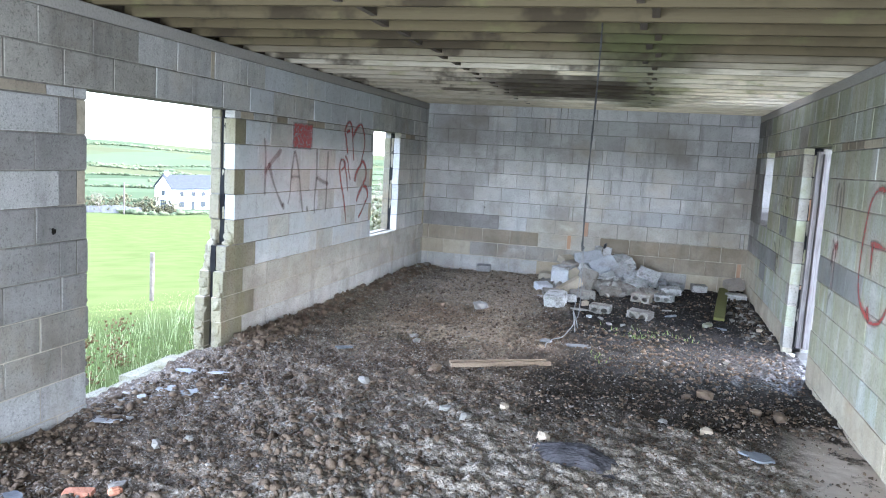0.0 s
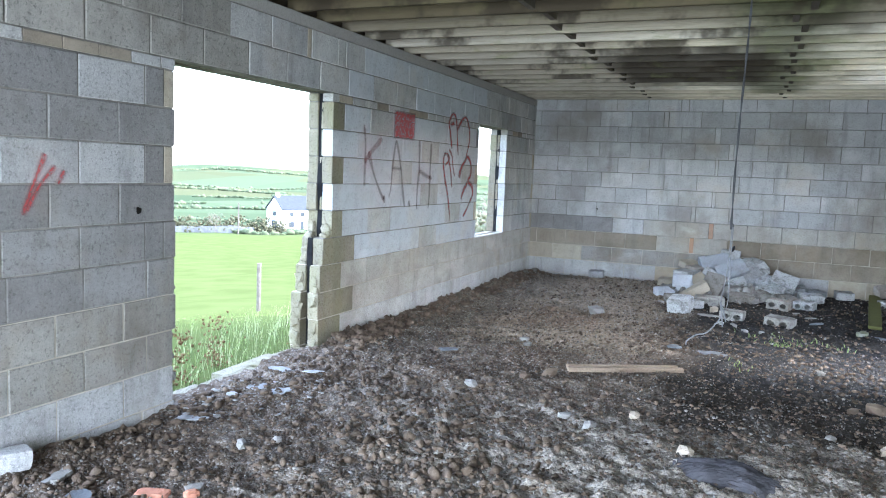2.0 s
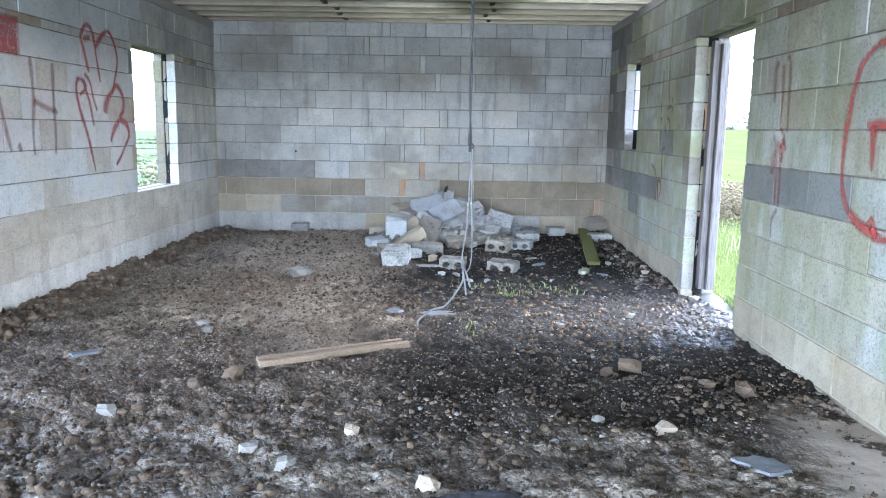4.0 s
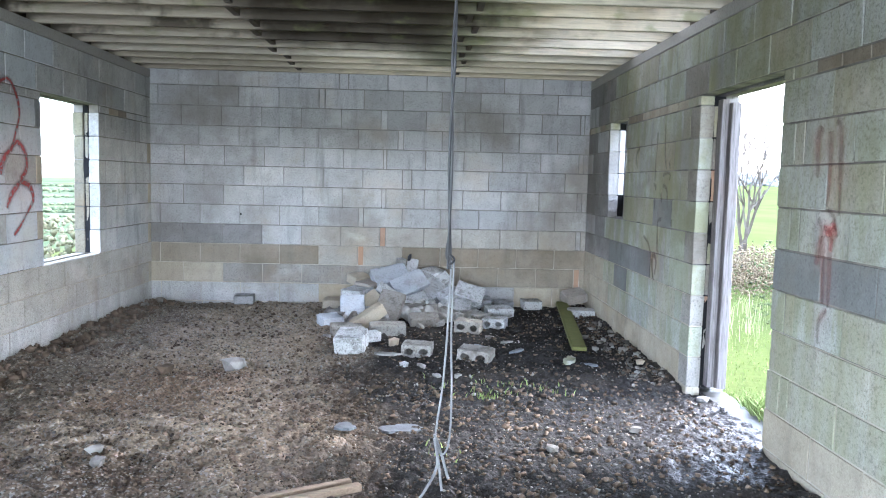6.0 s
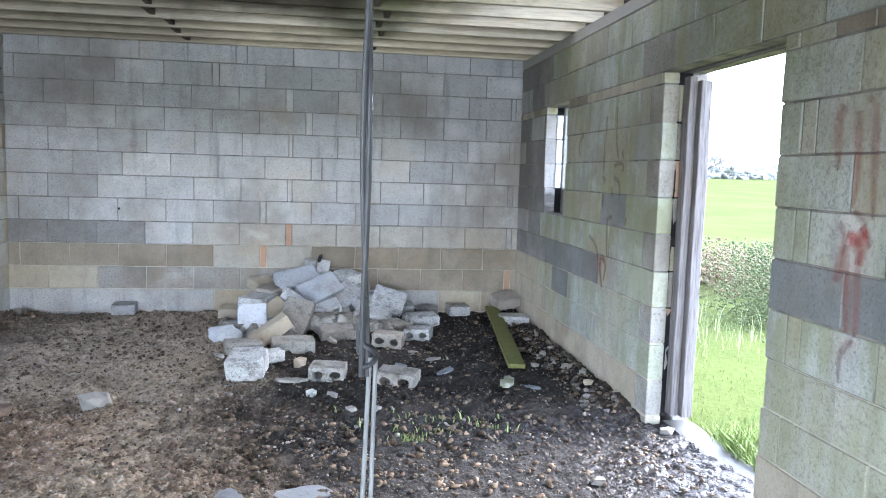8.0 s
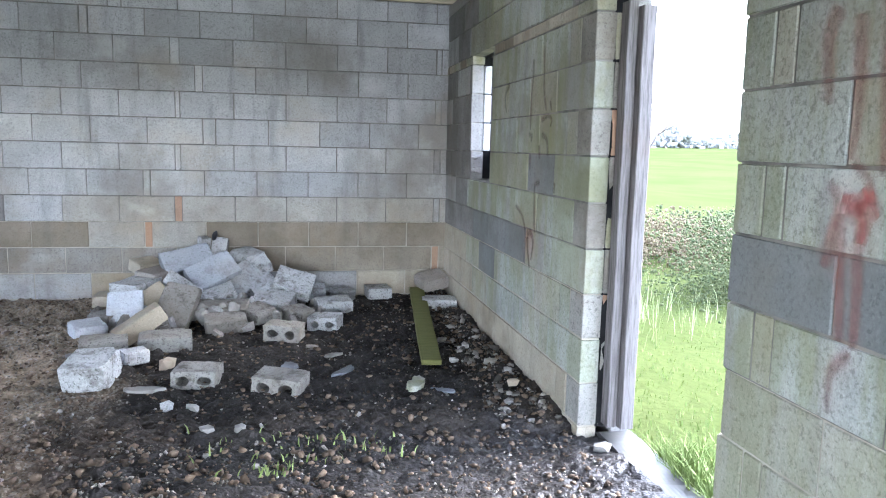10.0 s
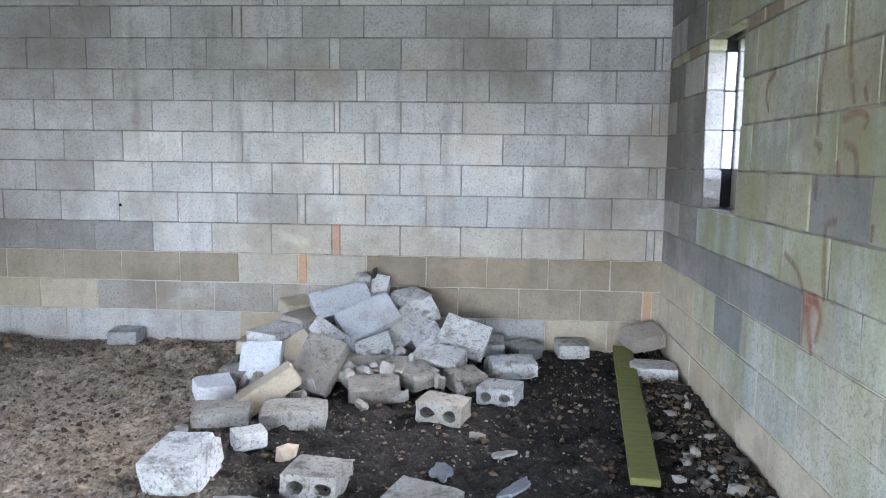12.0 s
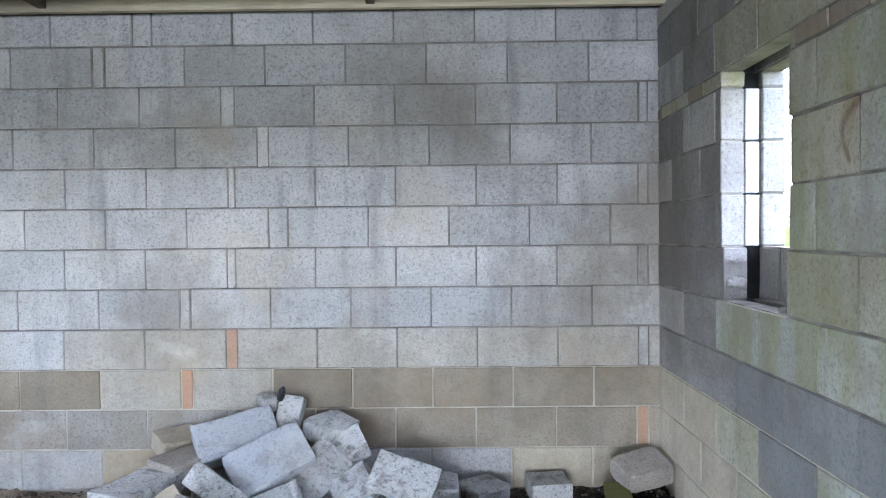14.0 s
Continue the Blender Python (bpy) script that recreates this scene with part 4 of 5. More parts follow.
    # fragments that fill the heap
    r = random.Random(5)
    shapes = [stone_mesh("rubble_piece", 0.085, 0.06, 0.045, k, (RUBBLE, DIRTY, DIRTY, GREY)[k % 4], 2) for k in range(8)]
    for k in range(60):
        a, d = r.uniform(0, 6.28), math.sqrt(r.random())
        x, y = -0.05 + 0.95 * d * math.cos(a), 12.15 + 0.75 * d * math.sin(a)
        top = max(0.0, 0.26 * (1 - d)) * (0.6 + 0.4 * (y - 11.4) / 1.4)
        s = r.uniform(0.35, 0.95)
        thing("rubble_piece", shapes[k % 8], pose(x, y, max(0.02, top * r.uniform(0.5, 0.9)), r.uniform(0, 360), r.uniform(0, 360), r.uniform(0, 360)) @ Matrix.Scale(s, 4), "broken piece of grey concrete in the rubble heap", "rubble", "heap fragments")
    bm = bmesh.new()
    bmesh.ops.create_uvsphere(bm, u_segments=10, v_segments=7, radius=1.0)
    for v in bm.verts:
        v.co = Vector((v.co.x * 0.022, v.co.y * 0.02, v.co.z * 0.05 + 0.012 * noise.noise(v.co * 2)))
    ob = part("plastic_scrap", bm, plain("black_plastic", (0.012, 0.012, 0.014), (0.03, 0.03, 0.032), rough=0.4))
    ob.matrix_basis = pose(-0.09, 12.80, 0.575, 20, 18, 0)
    tagged(ob, "small black plastic scrap on top of the heap", "scrap")


build_heap()


# ---- planks ----
def plank(name, size, m, material, label):
    bm = bmesh.new()
    lx, ly, lz = size
    add_box(bm, -lx / 2, lx / 2, -ly / 2, ly / 2, 0, lz)
    bmesh.ops.subdivide_edges(bm, edges=[e for e in bm.edges if abs(e.verts[0].co.x - e.verts[1].co.x) > 0.2], cuts=12)
    for v in bm.verts:
        v.co.y += 0.004 * noise.noise(v.co * 4)
        v.co.z += 0.003 * noise.noise(v.co * 3 + Vector((5, 0, 0)))
    bmesh.ops.bevel(bm, geom=bm.edges[:], offset=0.003, segments=1, affect="EDGES")
    ob = part(name, bm, material)
    ob.matrix_basis = m
    return tagged(ob, label, "plank")


def build_planks():
    yaw = math.degrees(math.atan2(0.52, 0.80))
    z = on_floor(-0.62, 7.36) + 0.02
    plank("plank", (0.93, 0.042, 0.034), pose(-0.63, 7.34, z, 0, 1, yaw), TANWOOD, "split tan timber batten lying on the dirt")
    plank("plank", (0.90, 0.030, 0.030), pose(-0.67, 7.405, z + 0.004, 0, 1, yaw - 0.8), TANWOOD, "split tan timber batten beside another one")
    plank("plank", (2.1, 0.13, 0.035), pose(1.555, 11.72, 0.035, 0, -2, 83.5), MOSSWOOD, "mossy green plank lying by the wall")


build_planks()


# ---- single stones and scraps on the floor ----
def build_scatter():
    stones = (("stone", -1.56, 6.46, 0.075, RUBBLE), ("stone", -1.38, 9.95, 0.12, RUBBLE), ("stone", 0.99, 6.42, 0.075, WARMSTONE), ("stone", -0.05, 5.74, 0.07, WARMSTONE),
              ("stone", -0.80, 6.08, 0.055, CHIP), ("stone", -0.60, 5.88, 0.060, CHIP), ("stone", -0.40, 6.24, 0.06, WARMSTONE), ("stone", -1.60, 7.98, 0.065, CHIP),
              ("stone", -1.67, 8.12, 0.07, RUBBLE), ("stone", 0.70, 6.50, 0.05, CHIP), ("stone", -2.24, 4.80, 0.06, CHIP), ("stone", -2.12, 4.95, 0.045, RUBBLE),
              ("stone", -2.08, 4.25, 0.06, GRAVEL), ("stone", -0.19, 10.88, 0.09, WARMSTONE), ("stone", -0.09, 10.16, 0.06, PALE), ("stone", 0.05, 10.10, 0.055, RUBBLE),
              ("stone", 0.17, 9.72, 0.05, CHIP), ("stone", 0.32, 9.70, 0.045, CHIP), ("stone", 0.76, 8.21, 0.05, GRAVEL), ("stone", 1.33, 8.60, 0.05, GRAVEL),
              ("stone", -0.45, 11.0, 0.07, RUBBLE), ("stone", -0.75, 11.4, 0.06, RUBBLE), ("stone", -0.82, 11.15, 0.05, CHIP), ("stone", 0.70, 11.2, 0.06, GRAVEL),
              ("stone", 1.62, 11.3, 0.06, GRAVEL), ("stone", 1.73, 11.0, 0.05, RUBBLE), ("stone", 1.80, 10.6, 0.055, GRAVEL), ("stone", 1.83, 10.2, 0.05, WARMSTONE),
              ("stone", 1.74, 9.95, 0.045, RUBBLE), ("stone", 1.86, 10.4, 0.04, CHIP), ("stone", 1.60, 10.75, 0.045, CHIP), ("stone", 1.75, 11.6, 0.05, RUBBLE),
              ("stone", -2.95, 12.4, 0.07, RUBBLE), ("stone", -2.90, 12.75, 0.09, GRAVEL), ("stone", -2.85, 6.95, 0.05, RUBBLE), ("stone", 2.02, 9.33, 0.07, RUBBLE),
              ("stone", -1.15, 7.05, 0.08, CLOD), ("stone", -1.28, 6.85, 0.07, CLOD), ("stone", 1.05, 7.38, 0.09, CLOD), ("stone", 0.9, 7.30, 0.06, CLOD), ("stone", -1.85, 9.8, 0.1, CLOD), ("stone", 1.55, 6.95, 0.09, CLOD), ("stone", 1.4, 7.1, 0.06, CLOD))
    for i, (name, x, y, s, material) in enumerate(stones):
        s *= 0.78
        me = stone_mesh(name, s, s * (0.65 + 0.3 * ((i * 7) % 5) / 5), s * (0.55 + 0.25 * ((i * 3) % 4) / 4), i + 3, material)
        label = {"pale_chip": "pale broken stone lying on the dirt", "rubble": "grey lump of concrete rubble on the dirt", "warm_stone": "buff broken stone on the dirt", "gravel": "dark grey stone on the gravel", "clod": "dark lump of earth on the floor", "block_pale": "pale broken block corner"}[material.name]
        thing(name, me, pose(x, y, on_floor(x, y) + s * 0.28, 0, 0, i * 47), label, "stone", "stones on the floor")
    # the low dark heap of sodden cloth
    bm = bmesh.new()
    bmesh.ops.create_grid(bm, x_segments=40, y_segments=30, size=1.0)
    for v in bm.verts:
        d = v.co.length
        lift = max(0.0, 1 - d * d) ** 0.6
        a = 1 + 0.18 * noise.noise(v.co * 2.0)
        v.co = Vector((v.co.x * 0.29 * a, v.co.y * 0.17 * a, 0.085 * lift * (0.85 + 0.22 * noise.noise(v.co * 2.6)) + 0.006 * noise.noise(v.co * 13) - 0.012))
    cloth = plain("sodden_cloth", (0.050, 0.047, 0.052), (0.085, 0.080, 0.086), rough=0.9, scale=14.0)
    ob = part("sodden_cloth", bm, cloth)
    ob.matrix_basis = pose(0.16, 5.55, on_floor(0.16, 5.55) + 0.004, 0, 0, -8)
    tagged(ob, "sodden dark grey cloth lying on dirt", "cloth")
    slabs = (("slate_piece", -0.08, 8.55, 0.17, 0.12, 0.012, DARKSLATE, "grey piece of slate on the dirt"), ("slate_piece", -2.09, 7.33, 0.10, 0.06, 0.012, DARKSLATE, "grey piece of slate on the dirt"),
             ("slate_piece", 0.87, 10.56, 0.16, 0.05, 0.012, DARKSLATE, "grey piece of slate by the blocks"), ("slate_piece", 0.55, 10.72, 0.12, 0.05, 0.012, DARKSLATE, "grey piece of slate by the blocks"),
             ("slate_piece", -0.39, 8.46, 0.10, 0.06, 0.012, DARKSLATE, "grey piece of slate on the dirt"), ("slate_piece", 1.43, 10.18, 0.10, 0.03, 0.01, DARKSLATE, "long grey slate sliver on dirt"),
             ("plaster_piece", -0.23, 10.3, 0.13, 0.06, 0.015, CHIP, "pale plaster shard beside the blocks"), ("plaster_piece", 0.83, 10.95, 0.08, 0.05, 0.012, CHIP, "pale plaster shard beside the blocks"),
             ("plaster_piece", 1.27, 10.30, 0.14, 0.06, 0.03, MOSSY, "mossy flat stone on the dirt"), 
             ("plaster_piece", -2.68, 4.03, 0.10, 0.05, 0.015, CHIP, "flat white plaster scrap on the dirt"), ("plaster_piece", -2.44, 3.93, 0.09, 0.06, 0.015, DARKSLATE, "blue grey slate scrap on dirt"),
             ("slate_piece", 1.28, 6.05, 0.14, 0.09, 0.012, DARKSLATE, "grey flat stone in the dirt"))
    slabs += tuple(("lime_spill", x, y, rx, ry, 0.005, LIME, "thin white spill of lime by the threshold") for x, y, rx, ry in ((-2.84, 5.07, 0.10, 0.07), (-2.72, 5.02, 0.07, 0.03), (-2.80, 5.72, 0.10, 0.12), (-2.62, 5.70, 0.12, 0.08), (-2.86, 5.50, 0.06, 0.05), (-2.90, 6.10, 0.11, 0.08), (-2.64, 6.12, 0.10, 0.04)))
    for i, (name, x, y, rx, ry, t, material, label) in enumerate(slabs):
        lift = 0.014 if material is LIME else 0.012
        thing(name, flat_piece(name, rx, ry, t, i + 1, material), pose(x, y, on_floor(x, y) + lift, rng.uniform(-3, 3), rng.uniform(-3, 3), i * 31), label, name.split("_")[0], "flat scraps")
    for x, y, turn, s in ((-2.21, 4.13, 20, 1.0), (-2.04, 4.19, 60, 0.45)):
        me = bpy.data.meshes.new("broken_brick")
        bm = worn_box(0.15 * s, 0.09 * s, 0.04, 4, 0.014)
        bm.to_mesh(me)
        bm.free()
        me.materials.append(BRICKRED)
        thing("broken_brick", me, pose(x, y, on_floor(x, y) + 0.022, 4, 3, turn), "broken orange red brick half sunk in dirt", "brick", "brick pieces")
    me = bpy.data.meshes.new("loose_block")
    bm = worn_box(0.20, 0.12, 0.10, 8, 0.014)
    bm.to_mesh(me)
    bm.free()
    me.materials.append(PALE)
    thing("loose_block", me, pose(-2.98, 4.0, on_floor(-2.98, 4.0) + 0.05, 0, 4, 70), "broken pale block piece against the wall foot", "block")


build_scatter()


def build_broken_jambs():
    """Chipped and crumbled ends of the blocks at the jambs of the left openings and the right window."""
    r = random.Random(17)
    lumps = [stone_mesh("broken_edge", 0.047, 0.030, 0.048, 40 + k, TAWNY, 2) for k in range(5)]
    greys = [stone_mesh("broken_edge", 0.045, 0.026, 0.04, 60 + k, DULL, 2) for k in range(5)]
    left, right = bpy.data.objects["wall_left"], bpy.data.objects["wall_right"]

    def chip(shape, owner, x, y, z, s):
        ob = new("broken_edge", shape)
        ob.parent = owner
        ob.matrix_basis = pose(x, y, z, r.uniform(-25, 25), r.uniform(-20, 20), r.uniform(-15, 15)) @ Matrix.Diagonal((1.0, s, s * r.uniform(0.8, 1.5), 1.0))

    for x, foot, top in ((XL - LEAF / 2, 6.86, 7.02), (XL - LEAF * 1.5 - CAV, 6.82, 7.03)):
        z = 0.03
        while z < 0.98:
            y = foot + (top - foot) * max(0.0, (z - 0.35) / 0.62)
            chip(lumps[r.randrange(5)], left, x + r.uniform(-0.008, 0.008), y + 0.015 + r.uniform(-0.02, 0.02), z, r.uniform(0.7, 1.25))
            z += r.uniform(0.05, 0.085)
    for x in (XL - LEAF / 2, XL - LEAF * 1.5 - CAV):
        z = 0.05
        while z < 1.0:
            chip(greys[r.randrange(5)], left, x, 5.215 + r.uniform(-0.015, 0.004), z, r.uniform(0.5, 1.0))
            z += r.uniform(0.09, 0.2)
        z = 0.3
        while z < 1.9:
            chip(greys[r.randrange(5)], left, x, 3.905 + r.uniform(-0.005, 0.015), z, r.uniform(0.4, 0.9))
            z += r.uniform(0.15, 0.35)
    for y, z, s in ((12.0, 1.30, 0.5), (11.99, 1.20, 0.6), (11.50, 1.125, 0.5)):
        chip(greys[r.randrange(5)], right, XR + LEAF / 2, y, z, s)


build_broken_jambs()


# ---- slips that close the cavity at the jambs ----
def build_closers():
    left, right = bpy.data.objects["wall_left"], bpy.data.objects["wall_right"]
    r = random.Random(31)

    def closer(parent, x0, x1, y0, y1, z0, z1, material):
        v, f = chamfer_data(x1 - x0, y1 - y0, z1 - z0, 0.004)
        ob = new("cavity_slip", mesh_of("cavity_slip", v, f, material))
        ob.parent, ob.matrix_basis = parent, pose((x0 + x1) / 2, (y0 + y1) / 2, (z0 + z1) / 2, r.uniform(-0.5, 0.5), r.uniform(-1, 1), 0)

    for k in range(9):
        z0, z1 = COURSE * k + 0.004, COURSE * (k + 1) - 0.004
        closer(right, XR + LEAF + 0.003, XR + LEAF + 0.036, 9.524, 9.60, z0, z1, (MOSSY2, DIRTY, TERRA, DIRTY)[k % 4])
        if k >= 6:
            closer(right, XR + LEAF + 0.003, XR + LEAF + r.uniform(0.056, 0.066), 12.034, 12.10, z0, z1, GREY)
        if k >= 3:
            closer(left, XL - LEAF - r.uniform(0.026, 0.036), XL - LEAF - 0.003, 11.606, 11.70, z0, z1, TAWNY)
        if k >= 5:
            closer(left, XL - LEAF - r.uniform(0.020, 0.034), XL - LEAF - 0.003, 7.045, 7.14, z0, z1, TAWNY)


build_closers()


# ---- thresholds ----
def build_sills():
    bm = bmesh.new()
    for k in range(6):
        y0 = 5.2 + k * 0.29
        add_box(bm, XL - 0.30 + rng.uniform(-0.04, 0.02), XL - 0.10, y0, y0 + 0.28, -0.3, -0.075 + rng.uniform(-0.03, 0.01))
    bmesh.ops.bevel(bm, geom=bm.edges[:], offset=0.01, segments=1, affect="EDGES")
    kerb = worn_box(0.15, 0.66, 0.14, 6, 0.012, 5)
    ob = part("kerb_stone", kerb, TAWNY)
    ob.matrix_basis = pose(XL - 0.34, 6.40, -0.15, 2, -3, -3)
    tagged(ob, "mossy broken concrete kerb outside the opening", "kerb")
    tagged(part("threshold_left", bm, TAWNY), "broken concrete threshold with moss", "threshold", kind="structure")
    bm = bmesh.new()
    add_box(bm, XR + 0.11, XR + 0.28, 8.30, 9.52, -0.3, -0.03)
    bmesh.ops.subdivide_edges(bm, edges=bm.edges[:], cuts=7, use_grid_fill=True)
    for v in bm.verts:
        v.co.z += 0.02 * noise.noise(v.co * 5)
    wet = plain("wet_concrete", (0.05, 0.05, 0.048), (0.09, 0.09, 0.085), rough=0.5, spec=0.4, scale=5.0)
    tagged(part("threshold_right", bm, wet), "wet bare concrete threshold", "threshold", kind="structure")


build_sills()


# ---- black strips that paint the shade in the open cavities ----
def build_cavity_strips():
    felt = plain("damp_felt", (0.010, 0.010, 0.011), (0.02, 0.02, 0.021), rough=0.9, spec=0.1)
    for x0, x1, y, z0, z1 in ((XL - 0.147, XL - 0.098, 7.035, 0.9, 2.09), (XL - 0.147, XL - 0.098, 6.905, 0.0, 0.9), (XL - 0.147, XL - 0.098, 11.595, 0.68, 2.09), (XR + 0.098, XR + 0.177, 12.06, 1.13, 2.09), (XR + 0.098, XR + 0.177, 9.51, 0.0, 2.09)):
        bm = bmesh.new()
        add_box(bm, x0, x1, y + 0.012, y + 0.03, z0, z1)
        bmesh.ops.subdivide_edges(bm, edges=[e for e in bm.edges if abs(e.verts[0].co.z - e.verts[1].co.z) > 0.3], cuts=20)
        for v in bm.verts:
            v.co.y += 0.022 * noise.noise(v.co * 5.0)
        tagged(part("damp_strip", bm, felt), "crumpled black strip for the shade in the wall cavity", "felt", "cavity strips")


build_cavity_strips()


# ---- sprayed paint ----
def paint_material(name, tone, cover):
    n = Nodes(name, rough=0.85, spec=0.2)
    uv = n.tree.nodes.new("ShaderNodeUVMap")
    sep = n.tree.nodes.new("ShaderNodeSeparateXYZ")
    n.link(uv.outputs[0], sep.inputs[0])
    fade = n.math("MULTIPLY", n.ramp(sep.outputs[0], 0.0, 0.55), n.ramp(n.noise(40.0, 4.0, 0.7), 0.2, 0.55, 0.45, 1.0))
    clear = n.tree.nodes.new("ShaderNodeBsdfTransparent")
    mix = n.tree.nodes.new("ShaderNodeMixShader")
    n.link(n.math("MULTIPLY", fade, cover), mix.inputs[0])
    n.link(clear.outputs[0], mix.inputs[1])
    n.link(n.bsdf.outputs[0], mix.inputs[2])
    n.link(mix.outputs[0], n.tree.nodes["Material Output"].inputs["Surface"])
    n.bump(n.noise(150.0, 3.0), 0.3, 0.004)
    return n.color(n.mix(n.noise(8.0, 3.0), tone, tuple(v * 0.8 for v in tone)))


RED = paint_material("red_spray_paint", (0.46, 0.07, 0.065), 0.70)
FAINT = paint_material("thin_red_paint", (0.46, 0.085, 0.075), 0.55)
FADED = paint_material("faded_red_paint", (0.38, 0.13, 0.10), 0.42)


def build_holes():
    # flat dark discs on the face paint the shade inside two small holes
    for x, y, z, r, turn, label in ((XL + 0.003, 4.92, 1.20, 0.026, 90, "small dark disc for the shade in a knocked hole"), (-2.05, YB - 0.004, 1.02, 0.016, 0, "small dark disc for the shade in a chipped hole")):
        me = flat_piece("wall_hole", r, r, 0.002, int(r * 1000), DARKHOLE, 14)
        ob = thing("wall_hole", me, pose(x, y, z, 90, 0, turn), label, "hole")


DARKHOLE = plain("hole_dark", (0.012, 0.011, 0.010), (0.02, 0.018, 0.016), rough=1.0, spec=0.0)
build_holes()


def graffito(name, face, inward, strokes, width, material, label, filled=False):
    """Sprayed strokes on a side wall, given as (y, z) on the wall. The paint is dense on a stroke's middle and thin at its edge."""
    base = tagged(new(name), label, "graffiti")
    x = face + inward * 0.0045
    for stroke in strokes:
        verts, faces, uvs = [], [], []
        if filled:
            (y0, z1), (y1, _), (_, z0), _ = stroke
            nx, nz = 12, 8
            for j in range(nz + 1):
                for i in range(nx + 1):
                    lift = 0.02 * noise.noise(Vector((i * 1.7, 3.0, 0))) if j == nz else 0.0
                    verts.append((x, y0 + (y1 - y0) * i / nx, z0 + (z1 - z0) * j / nz + lift))
                    uvs.append(0.25 if i in (0, nx) or j in (0, nz) else 0.62 + 0.25 * noise.noise(Vector((i * 0.9, j * 0.9, 1.0))))
            for j in range(nz):
                for i in range(nx):
                    a = j * (nx + 1) + i
                    faces.append((a, a + 1, a + nx + 2, a + nx + 1))
        else:
            line = smooth_path([(0, y, z) for y, z in stroke], 5) if len(stroke) > 2 else [Vector((0, *stroke[0])).lerp(Vector((0, *stroke[1])), k / 4) for k in range(5)]
            for i, p in enumerate(line):
                d = (line[min(i + 1, len(line) - 1)] - line[max(i - 1, 0)]).normalized()
                side = Vector((0, -d.z, d.y))
                end = 0.45 if i in (0, len(line) - 1) else 0.75 + 0.35 * noise.noise(p * 5.0)
                wv = 0.85 * width * (0.85 + 0.4 * noise.noise(p * 4.0)) * (1.0 - 0.3 * i / len(line))
                for s, q in ((-1, 0.0), (-0.45, 0.45), (0, 1.0), (0.45, 0.45), (1, 0.0)):
                    v = p + side * s * wv * 0.95
                    verts.append((x, v.y, v.z))
                    uvs.append(q * end)
            for i in range(len(line) - 1):
                for k in range(4):
                    a = i * 5 + k
                    faces.append((a, a + 1, a + 6, a + 5))
        x += inward * 0.0003
        me = mesh_of("stroke", verts, faces, material)
        layer = me.uv_layers.new(name="paint")
        for loop in me.loops:
            layer.data[loop.index].uv = (uvs[loop.vertex_index], 0.5)
        ob = new("stroke", me)
        ob.parent, ob.visible_shadow = base, False


graffito("painted_letter", XL, 1, [[(7.55, 1.87), (7.58, 1.71), (7.58, 1.47), (7.58, 1.33)], [(7.90, 1.77), (7.66, 1.62), (7.58, 1.54)], [(7.64, 1.64), (7.76, 1.43), (7.91, 1.25), (7.97, 1.21)], [(7.96, 1.24), (7.98, 1.17)]], 0.055, FAINT, "red sprayed letter K on grey blocks")
graffito("painted_letter", XL, 1, [[(8.19, 1.77), (8.13, 1.53), (8.11, 1.33), (8.07, 1.22)], [(8.20, 1.77), (8.30, 1.54), (8.37, 1.28), (8.42, 1.12)], [(8.12, 1.50), (8.32, 1.50)], [(8.51, 1.18), (8.54, 1.12)]], 0.055, FAINT, "red sprayed letter A and dot on grey blocks")
graffito("painted_letter", XL, 1, [[(8.73, 1.80), (8.74, 1.50), (8.71, 1.27), (8.71, 1.09)], [(9.03, 1.78), (9.02, 1.50), (9.02, 1.24), (9.00, 1.09)], [(8.74, 1.49), (8.90, 1.44), (9.07, 1.41)]], 0.06, FAINT, "red sprayed letter H on grey blocks")
graffito("painted_scrawl", XL, 1, [[(9.41, 1.70), (9.38, 1.60), (9.42, 1.45), (9.54, 1.21), (9.64, 0.92)], [(9.40, 1.69), (9.51, 1.68), (9.54, 1.62), (9.43, 1.56)], [(9.53, 1.74), (9.62, 1.67), (9.66, 1.55), (9.72, 1.44)], [(9.49, 1.68), (9.59, 1.51), (9.65, 1.31)]], 0.06, RED, "red sprayed scrawl with long drips")
graffito("painted_scrawl", XL, 1, [[(9.61, 1.75), (9.54, 1.94), (9.50, 2.04), (9.61, 2.14), (9.71, 2.09), (9.76, 1.89), (9.81, 1.68)], [(9.75, 1.97), (9.89, 2.09), (10.02, 2.13), (10.12, 2.03), (10.16, 1.88), (10.09, 1.72), (10.03, 1.59)], [(9.54, 2.02), (9.66, 2.04)]], 0.06, RED, "red sprayed looping scrawl on grey blocks")
graffito("painted_scrawl", XL, 1, [[(9.87, 1.42), (9.91, 1.52), (10.03, 1.62), (10.13, 1.67), (10.24, 1.58), (10.24, 1.46), (10.16, 1.38), (10.29, 1.33), (10.34, 1.23), (10.26, 1.14), (10.14, 1.03), (10.04, 0.96)], [(9.95, 1.17), (10.03, 1.28), (10.14, 1.36)]], 0.075, RED, "red sprayed figure like a three")
graffito("painted_square", XL, 1, [[(8.13, 2.06), (8.61, 2.06), (8.62, 1.785), (8.14, 1.785)]], 0.05, RED, "solid red sprayed square with a ragged top", filled=True)
graffito("painted_slashes", XL, 1, [[(4.31, 1.50), (4.24, 1.35), (4.18, 1.20)], [(4.37, 1.44), (4.28, 1.35), (4.20, 1.22)], [(4.42, 1.42), (4.38, 1.35)]], 0.05, RED, "three red sprayed slashes on the pier")
